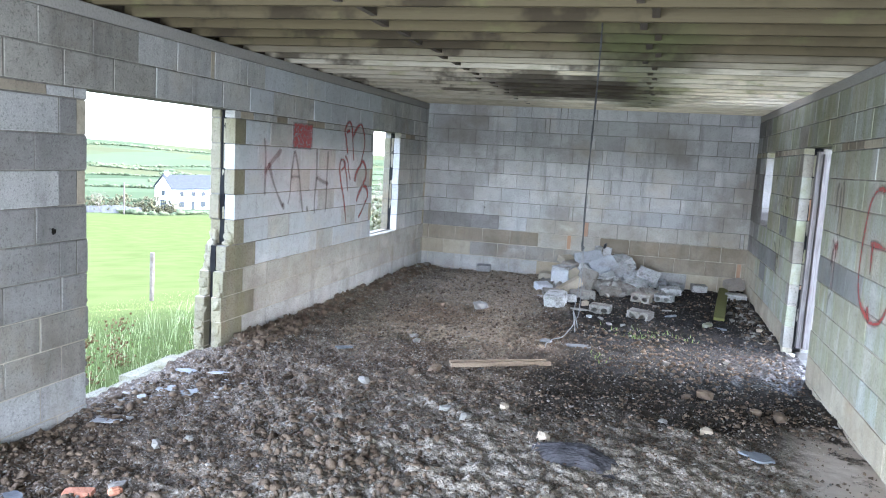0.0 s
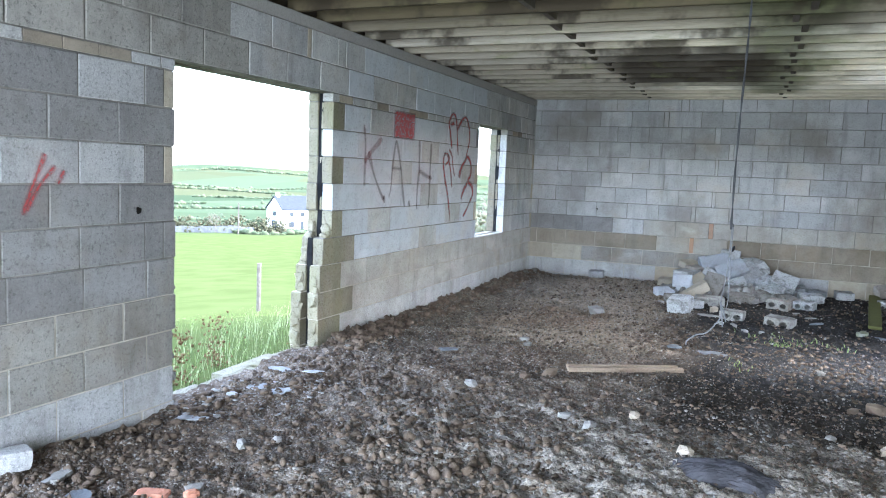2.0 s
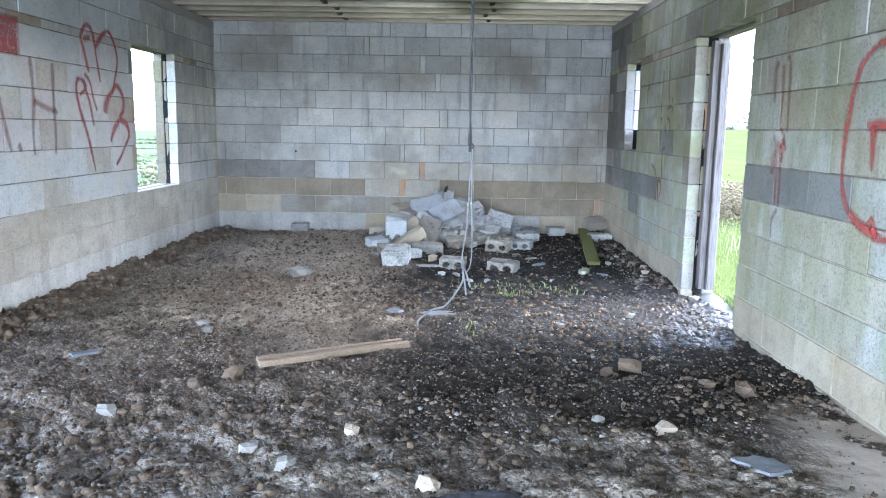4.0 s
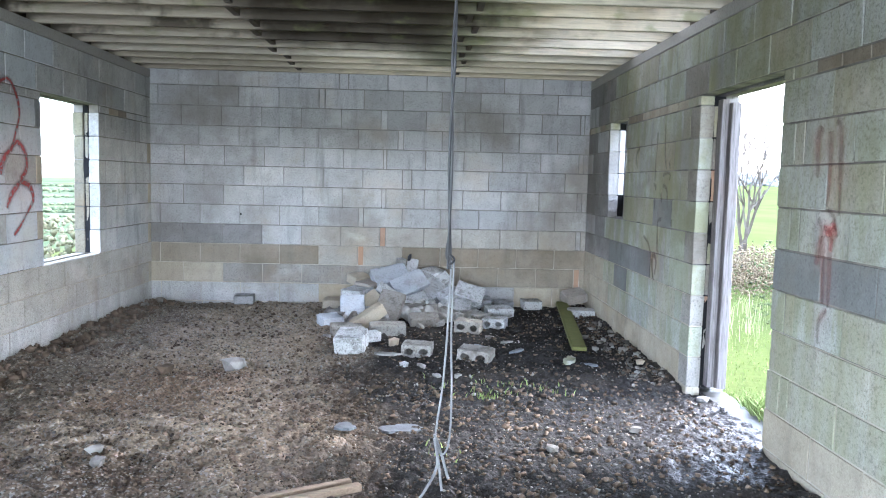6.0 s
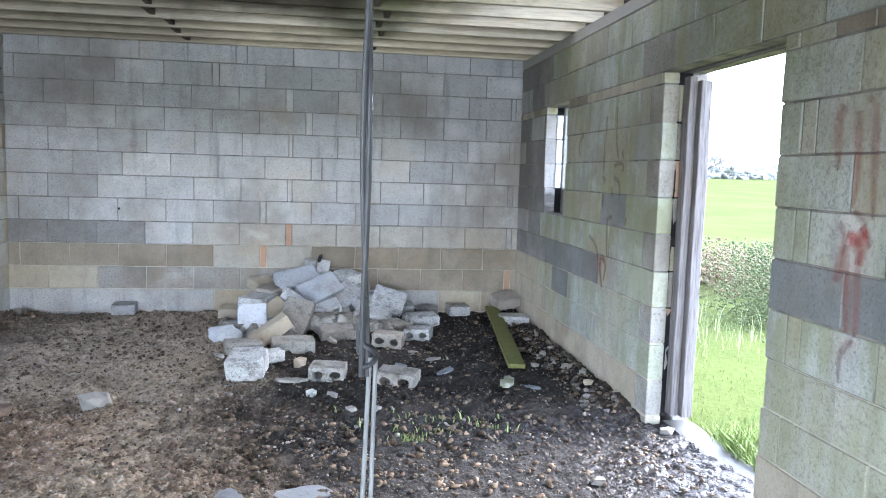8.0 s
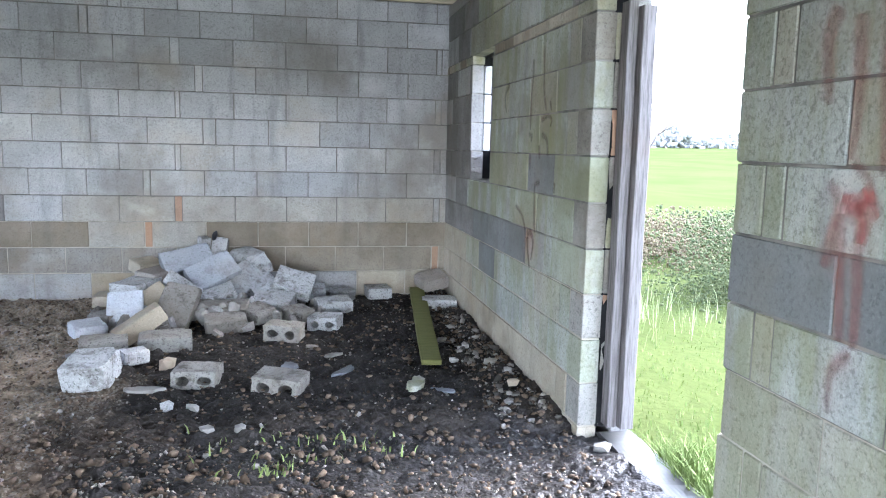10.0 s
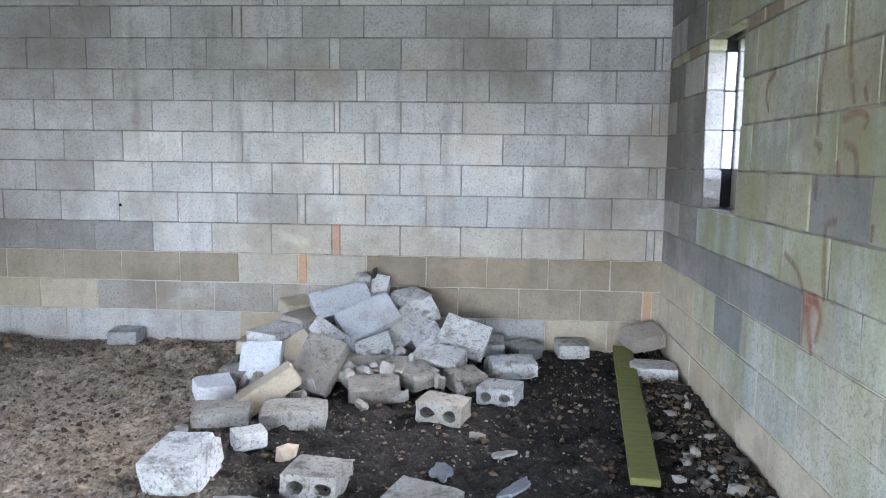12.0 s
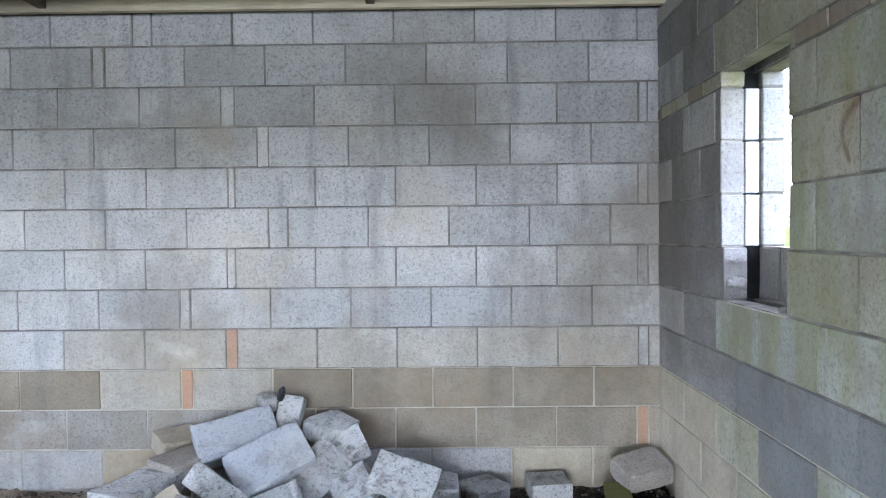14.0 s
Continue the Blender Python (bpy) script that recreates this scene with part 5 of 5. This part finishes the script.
graffito("painted_ring", XR, -1, [[(6.62, 1.74), (6.78, 1.74), (6.92, 1.65), (6.99, 1.45), (7.01, 1.15), (6.93, 0.97), (6.73, 0.88), (6.52, 0.86), (6.34, 0.95), (6.22, 1.2), (6.26, 1.52), (6.42, 1.70), (6.62, 1.74)], [(6.82, 1.37), (6.62, 1.37), (6.45, 1.36)], [(6.76, 1.37), (6.74, 1.16)], [(6.72, 0.94), (6.64, 0.85)]], 0.06, RED, "large red sprayed ring with marks inside")
graffito("painted_streaks", XR, -1, [[(7.88, 1.76), (7.91, 1.69), (7.89, 1.51)], [(7.8, 1.73), (7.78, 1.5), (7.79, 1.37)], [(7.75, 1.78), (7.71, 1.73), (7.69, 1.52), (7.68, 1.33)], [(7.78, 1.36), (7.72, 1.32), (7.7, 1.26)], [(7.86, 1.31), (7.82, 1.26), (7.84, 1.16), (7.85, 1.08)], [(7.75, 1.26), (7.73, 1.07), (7.72, 0.89)], [(7.81, 1.23), (7.79, 1.06), (7.77, 0.9)], [(7.73, 0.88), (7.79, 0.81), (7.79, 0.7)]], 0.05, FADED, "faded red paint streaks running down mossy blocks")
graffito("painted_splash", XR, -1, [[(7.81, 1.27), (7.75, 1.26), (7.7, 1.29)], [(7.74, 1.3), (7.68, 1.23)], [(7.79, 1.25), (7.73, 1.23), (7.73, 1.16)]], 0.06, FAINT, "smeared red paint splash on mossy blocks")
graffito("painted_scrawl", XR, -1, [[(10.93, 1.79), (11.02, 1.74), (11.03, 1.68), (10.99, 1.61)], [(10.44, 1.9), (10.44, 1.78), (10.46, 1.69), (10.46, 1.6), (10.46, 1.49)], [(10.25, 1.95), (10.24, 1.83), (10.23, 1.71), (10.18, 1.59)], [(10.12, 1.64), (10.09, 1.59)], [(10.26, 1.54), (10.15, 1.56), (10.08, 1.54), (10.1, 1.5)], [(10.49, 1.47), (10.42, 1.45), (10.44, 1.42)], [(10.24, 1.46), (10.15, 1.43), (10.12, 1.34)], [(10.28, 1.4), (10.26, 1.32)], [(10.44, 1.35), (10.44, 1.25)], [(10.24, 1.19), (10.32, 1.17), (10.33, 1.1), (10.32, 1.0), (10.3, 0.89)], [(10.7, 1.02), (10.56, 0.97), (10.48, 0.87), (10.48, 0.69)], [(9.99, 1.2), (9.99, 1.14)]], 0.045, FADED, "faded red sprayed loops and drips on mossy blocks")
graffito("painted_splash", XR, -1, [[(10.46, 0.87), (10.38, 0.88), (10.33, 0.83), (10.36, 0.72)], [(10.44, 0.85), (10.43, 0.78), (10.38, 0.67)]], 0.06, FAINT, "smeared red paint splash low on mossy blocks")


# ---- outdoors ----


def scatter_mesh(name, places, material, kind_label, category, flat=1.0):
    """Many small uneven lumps, joined. places: rows of x, y, z, size."""
    bm = bmesh.new()
    bmesh.ops.create_icosphere(bm, subdivisions=1, radius=1.0)
    bm.verts.ensure_lookup_table()
    base = np.array([v.co[:] for v in bm.verts])
    tris = np.array([[v.index for v in f.verts] for f in bm.faces])
    bm.free()
    g = np.random.RandomState(len(places))
    p = np.asarray(places, float)
    n, nv = len(p), len(base)
    jig = 1 + g.uniform(-0.62, 0.55, (n, nv, 1))
    stretch = g.uniform(0.6, 1.3, (n, 1, 3)) * np.array([1, 1, flat])
    ang = g.uniform(0, 2 * math.pi, n)
    v = base[None] * jig * stretch
    x = v[..., 0] * np.cos(ang)[:, None] - v[..., 1] * np.sin(ang)[:, None]
    y = v[..., 0] * np.sin(ang)[:, None] + v[..., 1] * np.cos(ang)[:, None]
    v = np.stack([x, y, v[..., 2]], -1) * p[:, None, 3:4] + p[:, None, :3]
    f = (tris[None] + (np.arange(n) * nv)[:, None, None]).reshape(-1, 3)
    me = bpy.data.meshes.new(name)
    me.vertices.add(n * nv)
    me.vertices.foreach_set("co", v.ravel())
    me.loops.add(f.size)
    me.loops.foreach_set("vertex_index", f.ravel())
    me.polygons.add(len(f))
    me.polygons.foreach_set("loop_start", np.arange(len(f)) * 3)
    me.update(calc_edges=True)
    me.materials.append(material)
    return tagged(new(name, me), kind_label, category, kind="stuff")


def leaf_material(name, a, b):
    n = Nodes(name, rough=0.9, spec=0.15)
    return n.color(n.mix(n.island(), a, b))


def blades(name, xs, ys, zs, heights, material, label, width=0.006, lean=0.35, seed=1):
    """Grass blades, each a bent tapering strip."""
    g = np.random.RandomState(seed)
    n = len(xs)
    a, l = g.uniform(0, 2 * math.pi, n), g.uniform(0.1, 1.0, n) * lean
    side = np.stack([np.cos(a), np.sin(a)], 1) * width * g.uniform(0.6, 1.5, (n, 1))
    b = g.uniform(0, 2 * math.pi, n)
    bend = np.stack([np.cos(b), np.sin(b)], 1) * (l * heights)[:, None]
    root = np.stack([xs, ys], 1)
    v = np.zeros((n, 5, 3))
    for k, (t, wd, s) in enumerate(((0, 1, -1), (0, 1, 1), (0.55, 0.75, -1), (0.55, 0.75, 1), (1, 0, 0))):
        v[:, k, :2] = root + bend * t * t + side * wd * s
        v[:, k, 2] = zs + heights * t * (1 - 0.15 * t)
    base = (np.arange(n) * 5)[:, None]
    f = np.concatenate([base + np.array([[0, 1, 3]]), base + np.array([[0, 3, 2]]), base + np.array([[2, 3, 4]])])
    me = bpy.data.meshes.new(name)
    me.vertices.add(n * 5)
    me.vertices.foreach_set("co", v.ravel())
    me.loops.add(f.size)
    me.loops.foreach_set("vertex_index", f.ravel())
    me.polygons.add(len(f))
    me.polygons.foreach_set("loop_start", np.arange(len(f)) * 3)
    me.update(calc_edges=True)
    me.materials.append(material)
    return tagged(new(name, me), label, "grass", kind="stuff")


GREENBLADE = leaf_material("grass_blade", (0.15, 0.205, 0.060), (0.235, 0.285, 0.115))
STRAW = leaf_material("straw_blade", (0.50, 0.50, 0.30), (0.34, 0.40, 0.20))
HEDGE = leaf_material("hedge_leaf", (0.048, 0.066, 0.034), (0.095, 0.108, 0.058))
BRACKEN = leaf_material("bracken", (0.13, 0.10, 0.065), (0.23, 0.185, 0.12))
GORSE = leaf_material("gorse", (0.07, 0.095, 0.045), (0.15, 0.165, 0.085))
TWIG = plain("twig_bark", (0.09, 0.075, 0.06), (0.15, 0.13, 0.11), rough=0.9)


def build_grass():
    g = np.random.RandomState(2)
    # left of the building: short turf and tall weeds near the wall
    x, y = XL - 0.32 - g.power(0.7, 9000) * 9.0, g.uniform(3.0, 22.0, 9000)
    blades("turf", x, y, ground_height(x, y), g.uniform(0.015, 0.05, len(x)), GREENBLADE, "rough green turf beside the building", 0.0045, 0.7)
    n = 1300
    x, y = XL - 0.35 - g.uniform(0, 2.2, n), g.uniform(3.5, 12.0, n)
    blades("tall_grass", x, y, ground_height(x, y), g.uniform(0.10, 0.42, n), STRAW, "tall pale dry grass and weeds against the wall", 0.0022, 0.5, 3)
    n = 500
    x, y = XL - 0.34 - g.uniform(0, 1.6, n), g.uniform(3.5, 9.5, n)
    blades("tall_grass", x, y, ground_height(x, y), g.uniform(0.05, 0.15, n), GREENBLADE, "short green grass tufts against the wall", 0.004, 0.7, 4)
    # right of the building
    x, y = XR + 0.36 + g.power(0.6, 24000) * 9.0, g.uniform(7.5, 22.0, 24000)
    blades("turf", x, y, ground_height(x, y), g.uniform(0.015, 0.05, len(x)), GREENBLADE, "bright green turf outside the doorway", 0.004, 0.4, 5)
    n = 1500
    x, y = XR + 0.26 + np.abs(g.normal(0, 0.16, n)), g.uniform(8.2, 9.2, n)
    blades("grass_tuft", x, y, ground_height(x, y) + 0.02, g.uniform(0.1, 0.26, n), GREENBLADE, "bright grass tuft growing at the threshold", 0.005, 0.7, 6)
    n = 260
    x, y = g.uniform(2.9, 4.6, n), g.uniform(11.2, 14.2, n)
    blades("dry_weeds", x, y, ground_height(x, y), g.uniform(0.10, 0.36, n), STRAW, "dry straw coloured weeds beyond the doorway", 0.0025, 0.5, 12)
    for cx, cy, s, n, k in ((0.50, 9.25, 0.06, 34, 7), (0.72, 9.42, 0.10, 26, 8), (0.35, 9.5, 0.12, 16, 9), (0.15, 8.05, 0.07, 14, 10), (0.95, 9.45, 0.08, 16, 14)):
        x, y = g.normal(cx, s, n), g.normal(cy, s, n)
        blades("weed_tuft", x, y, floor_height(x, y), g.uniform(0.02, 0.07, n), GREENBLADE, "small green weed tuft on the dirt floor", 0.004, 0.9, k)


build_grass()


def build_growth():
    g = np.random.RandomState(4)

    def near(cx, cy, sx, sy, h, n, size):
        x, y = g.normal(cx, sx, n), g.normal(cy, sy, n)
        z = ground_height(x, y) + h * g.random_sample(n) ** 1.4
        return np.stack([x, y, z, g.uniform(0.4, 1.4, n) * size], 1)

    # bank of bracken and brambles beyond the doorway
    rows = [near(2.0 + 0.9 * k, 17.6 - 0.55 * k, 0.8, 0.5, 0.50, 2600, 0.017) for k in range(12)]
    scatter_mesh("bracken_bank", np.concatenate(rows), BRACKEN, "brown bracken and brambles along a bank", "bracken")
    rows = [near(2.0 + 0.9 * k, 17.9 - 0.55 * k, 0.7, 0.4, 0.30, 220, 0.016) for k in range(12)]
    scatter_mesh("bramble", np.concatenate(rows), HEDGE, "dark green brambles in the bank", "bramble")
    scatter_mesh("gorse_bush", np.concatenate([near(4.9, 12.9, 0.35, 0.35, 0.9, 4500, 0.012), near(5.6, 13.4, 0.3, 0.3, 0.8, 3000, 0.012)]), GORSE, "grey green gorse bush in the grass", "bush")
    # weeds by the left opening
    dock = leaf_material("dock_stem", (0.13, 0.065, 0.035), (0.18, 0.12, 0.06))
    rows = [near(XL - 0.75 - 0.25 * (k % 3), 5.6 + 0.75 * k, 0.07, 0.07, 0.50, 240, 0.009) for k in range(4)]
    scatter_mesh("dock_weed", np.concatenate(rows), dock, "rusty brown seeding dock weeds in tall grass", "weed")
    # hedges and woods on the far slopes
    rows = []
    for r, size, band in ((182, 0.8, 1.0), (245, 1.0, 1.5), (330, 1.3, 2.5), (450, 1.6, 4), (600, 2.0, 6), (800, 2.5, 9), (1100, 3.2, 14), (1500, 4.0, 22), (2100, 5.5, 34), (2900, 7.5, 55)):
        a0, a1, step = 96, 155, size * 0.55
        arc = math.radians(a1 - a0) * r
        n = int(arc / step)
        t = np.linspace(0, 1, n)
        a = np.radians(a0 + (a1 - a0) * t)
        rr = r * (1 + 0.10 * np.sin(t * 9 + r) + 0.03 * np.sin(t * 23 + 2 * r)) + g.uniform(-0.5, 0.5, n) * band * (1 + 5 * (vnoise(t * 25, t * 0 + r, 5) > 0.7))
        keep = vnoise(t * 9, t * 0 + r * 1.7, 8) > 0.28
        x, y = -0.5 + rr * np.cos(a), 6 + rr * np.sin(a)
        s = size * g.uniform(0.5, 1.35, n)
        rows.append(np.stack([x, y, ground_height(x, y) + s * 0.4, s], 1)[keep])
    scatter_mesh("far_hedges", np.concatenate(rows), HEDGE, "dark hedgerows between the distant fields", "hedge", 0.6)
    # tree line over the right-hand field, distance haze put into its pale grey
    n = 2600
    a = np.radians(g.uniform(28, 82, n))
    r = g.uniform(118, 135, n)
    x, y = r * np.cos(a), 6 + r * np.sin(a)
    lump = 0.8 + 2.6 * vnoise(np.degrees(a) * 0.6, a * 0, 3)
    scatter_mesh("far_trees", np.stack([x, y, ground_height(x, y) + lump * g.random_sample(n), g.uniform(0.25, 0.6, n)], 1), leaf_material("far_tree", (0.24, 0.24, 0.235), (0.34, 0.34, 0.33)), "bare trees along the field's far edge, greyed for haze", "trees")
    # garden shrubs near the house
    rows = [near(-116 + 1.5 * k, 126 + 1.1 * k, 0.9, 0.9, 1.6 + (k % 3), 160, 0.22) for k in range(14)]
    scatter_mesh("garden_shrubs", np.concatenate(rows), leaf_material("shrub", (0.06, 0.058, 0.034), (0.10, 0.092, 0.05)), "autumn shrubs beside the white house", "shrubs")
    # small trees seen through the left window
    rows = [near(-30 + 5.0 * k, 66 - 1.5 * k, 1.6, 1.4, 5.5, 420, 0.22) for k in range(6)]
    scatter_mesh("field_edge_trees", np.concatenate(rows), leaf_material("thin_tree", (0.10, 0.10, 0.06), (0.17, 0.16, 0.10)), "thin autumn trees at the field edge", "trees")


build_growth()


def bare_tree(x, y, height, seed, label):
    """A leafless tree: a tapered trunk that forks again and again."""
    r = random.Random(seed)
    base = tagged(new("bare_tree"), label, "tree")
    base.location = (x, y, float(ground_height(np.array([x]), np.array([y]))[0]) - 0.05)
    limbs = bmesh.new()
    trunk = bmesh.new()

    def limb(bm, p, d, length, radius, depth):
        steps = 4
        pts = [p]
        for _ in range(steps):
            d = (d + Vector((r.uniform(-0.25, 0.25), r.uniform(-0.25, 0.25), r.uniform(-0.05, 0.2)))).normalized()
            pts.append(pts[-1] + d * length / steps)
        ring0 = None
        for i, q in enumerate(pts):
            rad = radius * (1 - 0.5 * i / steps)
            a = d.orthogonal().normalized()
            b = d.cross(a)
            ring = [bm.verts.new(q + (a * math.cos(k * 2.094) + b * math.sin(k * 2.094)) * rad) for k in range(3)]
            if ring0:
                for k in range(3):
                    bm.faces.new((ring0[k], ring0[(k + 1) % 3], ring[(k + 1) % 3], ring[k]))
            ring0 = ring
        if depth:
            for _ in range(r.randint(3, 4)):
                q = pts[r.randint(2, steps)]
                nd = (d + Vector((r.uniform(-1, 1), r.uniform(-1, 1), r.uniform(-0.3, 0.7)))).normalized()
                limb(limbs, q, nd, length * r.uniform(0.55, 0.8), radius * 0.5, depth - 1)

    for k in range(3):
        limb(trunk, Vector((r.uniform(-0.1, 0.1), r.uniform(-0.1, 0.1), 0)), Vector((r.uniform(-0.5, 0.5), r.uniform(-0.5, 0.5), 1)).normalized(), height * 0.42, height * 0.012, 4)
    part("trunk", trunk, TWIG, base)
    part("crown", limbs, TWIG, base, "thin leafless twigs")


bare_tree(5.6, 17.0, 3.6, 2, "leafless thorn tree beyond the doorway bank")
bare_tree(-23.0, 66.0, 7.0, 3, "bare tree at the field edge")
bare_tree(-106.0, 130.0, 5.0, 4, "bare tree beside the white house")


def build_house():
    x, y = -108.5, 157.5
    z = float(ground_height(np.array([x]), np.array([y]))[0]) - 0.3
    base = tagged(new("house"), "white rendered two storey house with a slate roof", "house")
    base.matrix_basis = pose(x, y, z, 0, 0, 68)
    render_white = plain("white_render", (0.78, 0.78, 0.77), (0.72, 0.72, 0.71), rough=0.8, scale=0.6)
    slate_roof = plain("slate_roof", (0.022, 0.025, 0.032), (0.035, 0.038, 0.046), rough=0.8, scale=2.0)
    glass = plain("window_glass", (0.03, 0.035, 0.04), (0.06, 0.065, 0.07), rough=0.1, spec=0.6)
    bm = bmesh.new()
    w, d, e, rz = 15.0, 7.0, 5.2, 8.0
    v = [bm.verts.new(c) for c in ((0, 0, -2), (w, 0, -2), (w, d, -2), (0, d, -2), (0, 0, e), (w, 0, e), (w, d, e), (0, d, e), (0, d / 2, rz), (w, d / 2, rz))]
    for f in ((0, 1, 5, 4), (1, 2, 6, 9, 5), (2, 3, 7, 6), (3, 0, 4, 8, 7), (4, 5, 9, 8), (6, 7, 8, 9)):
        bm.faces.new([v[i] for i in f])
    part("wall", bm, render_white, base)
    bm = bmesh.new()
    for s in (0, 1):
        lo, hi = (-0.4, e - 0.35), (d / 2, rz + 0.02)
        pts = [(lo[0], lo[1] + 0.1), (hi[0], hi[1] + 0.1), (hi[0], hi[1] + 0.3), (lo[0], lo[1] + 0.3)]
        pts = [(q if not s else d - q, h) for q, h in pts]
        a = [bm.verts.new((-0.3, q, h)) for q, h in pts]
        b = [bm.verts.new((w + 0.3, q, h)) for q, h in pts]
        for k in range(4):
            bm.faces.new((a[k], a[(k + 1) % 4], b[(k + 1) % 4], b[k]))
        bm.faces.new(a)
        bm.faces.new(b[::-1])
    roof = part("roof", bm, slate_roof, base)
    for cx in (0.5, w - 1.2):
        bm = bmesh.new()
        add_box(bm, cx, cx + 0.7, d / 2 - 0.4, d / 2 + 0.4, rz - 0.6, rz + 1.1)
        part("chimney", bm, render_white, roof)
    for wx, wz, ww, wh in ((2.0, 0.6, 1.6, 1.4), (5.5, 0.0, 1.0, 2.1), (8.0, 0.6, 1.6, 1.4), (11.5, 0.6, 1.6, 1.4), (2.2, 3.3, 1.2, 1.1), (5.4, 3.3, 1.2, 1.1), (8.2, 3.3, 1.2, 1.1), (11.7, 3.3, 1.2, 1.1)):
        bm = bmesh.new()
        add_box(bm, wx, wx + ww, -0.03, 0.1, wz, wz + wh)
        part("window", bm, glass, base)
    for wy, wz, ww, wh in ((2.0, 0.3, 2.6, 1.9), (2.7, 3.3, 1.5, 1.2)):
        bm = bmesh.new()
        add_box(bm, -0.03, 0.1, wy, wy + ww, wz, wz + wh)
        part("window", bm, glass, base)


build_house()


def build_field_things():
    def post(name, x, y, h, radius, material, label, category):
        z = float(ground_height(np.array([x]), np.array([y]))[0])
        pts = [(0, 0, -0.2), (0.01, 0, h * 0.4), (0.0, 0.01, h * 0.8), (0.015, 0, h)]
        ob = part(name, ribbon_tube(pts, radius, 8), material)
        ob.location = (x, y, z)
        tagged(ob, label, category)

    post("fence_post", -11.4, 17.3, 1.25, 0.055, TWIG, "weathered leaning fence post in the field", "post")
    post("telegraph_pole", -101.0, 131.0, 6.5, 0.16, TWIG, "dark wooden telegraph pole by the house", "pole")
    stone = plain("field_wall", (0.10, 0.10, 0.102), (0.15, 0.15, 0.15), scale=1.5)
    bm = bmesh.new()
    n = 60
    prev = None
    for k in range(n + 1):
        x, y = -150 + 50 * k / n, 102 + 33 * k / n
        z = float(ground_height(np.array([x]), np.array([y]))[0])
        h = 1.3 + 0.25 * noise.noise(Vector((k * 0.7, 0, 0)))
        ring = [bm.verts.new(c) for c in ((x, y - 0.25, z - 1), (x, y + 0.25, z - 1), (x, y + 0.2, z + h), (x, y - 0.2, z + h))]
        if prev:
            for i in range(4):
                bm.faces.new((prev[i], prev[(i + 1) % 4], ring[(i + 1) % 4], ring[i]))
        prev = ring
    tagged(part("garden_wall", bm, stone), "long grey stone wall beside the white house", "wall")


build_field_things()


# ---- loose earth and gravel, past counting ----
def build_litter():
    g = np.random.RandomState(9)

    def spread(n, lo, hi, x0=XL + 0.03, x1=XR - 0.03, y0=3.0, y1=12.95, power=1.6):
        x = g.uniform(x0, x1, n)
        y = y0 + (y1 - y0) * g.random_sample(n) ** 1.15
        s = lo + (hi - lo) * g.random_sample(n) ** power * (0.4 + 0.6 * vnoise(x * 1.3, y * 1.3, 31))
        bare = (x < -0.7) & (y > 8.2) & (g.random_sample(n) < 0.6)
        keep = (g.random_sample(n) < 0.62) | (x < 0.3) | (y < 7.2) | (y > 9.7)
        keep &= (y < 9.6) | (x < -0.5) | (x > XR - 0.36) | (g.random_sample(n) < 0.30)
        keep &= ~bare & ~((x > 1.45) & (y > 4.6) & (y < 6.7) & (g.random_sample(n) < 0.8))
        return np.stack([x, y, floor_height(x, y) + s * 0.25, s], 1)[keep]

    scatter_mesh("dirt_clods", spread(46000, 0.003, 0.024, power=2.6), CLOD, "dark crumbled clods of earth on the floor", "dirt", 0.7)
    scatter_mesh("gravel", spread(34000, 0.003, 0.012, power=2.0), GRAVEL, "grey gravel strewn over the dirt floor", "gravel", 0.8)
    scatter_mesh("rubble_chips", spread(1500, 0.004, 0.020, power=2.4), CHIP, "pale chips of block and plaster on the dirt", "rubble", 0.6)
    scatter_mesh("rubble_chips", spread(90, 0.008, 0.024, -1.0, 1.9, 9.6, 12.9, power=2.6), RUBBLE, "pale chips of block around the heap", "rubble", 0.7)
    scatter_mesh("dirt_clods", spread(2600, 0.010, 0.044, XL + 0.05, -0.6, 3.0, 6.6, power=2.6), CLOD, "large dark clods of earth near the opening", "dirt", 0.7)
    scatter_mesh("plaster_crumbs", spread(300, 0.005, 0.040, XL + 0.02, -2.35, 5.1, 6.2, power=2.6), CHIP, "flat white plaster crumbs by the opening", "rubble", 0.14)
    scatter_mesh("wall_foot_dirt", spread(1400, 0.012, 0.05, XL + 0.02, XL + 0.35, 6.9, 12.9), CLOD, "dark clods banked against the wall foot", "dirt", 0.8)
    scatter_mesh("wall_foot_rubble", spread(150, 0.008, 0.038, XR - 0.35, XR - 0.03, 9.6, 12.9), GRAVEL, "stones banked against the wall foot", "rubble", 0.8)


build_litter()
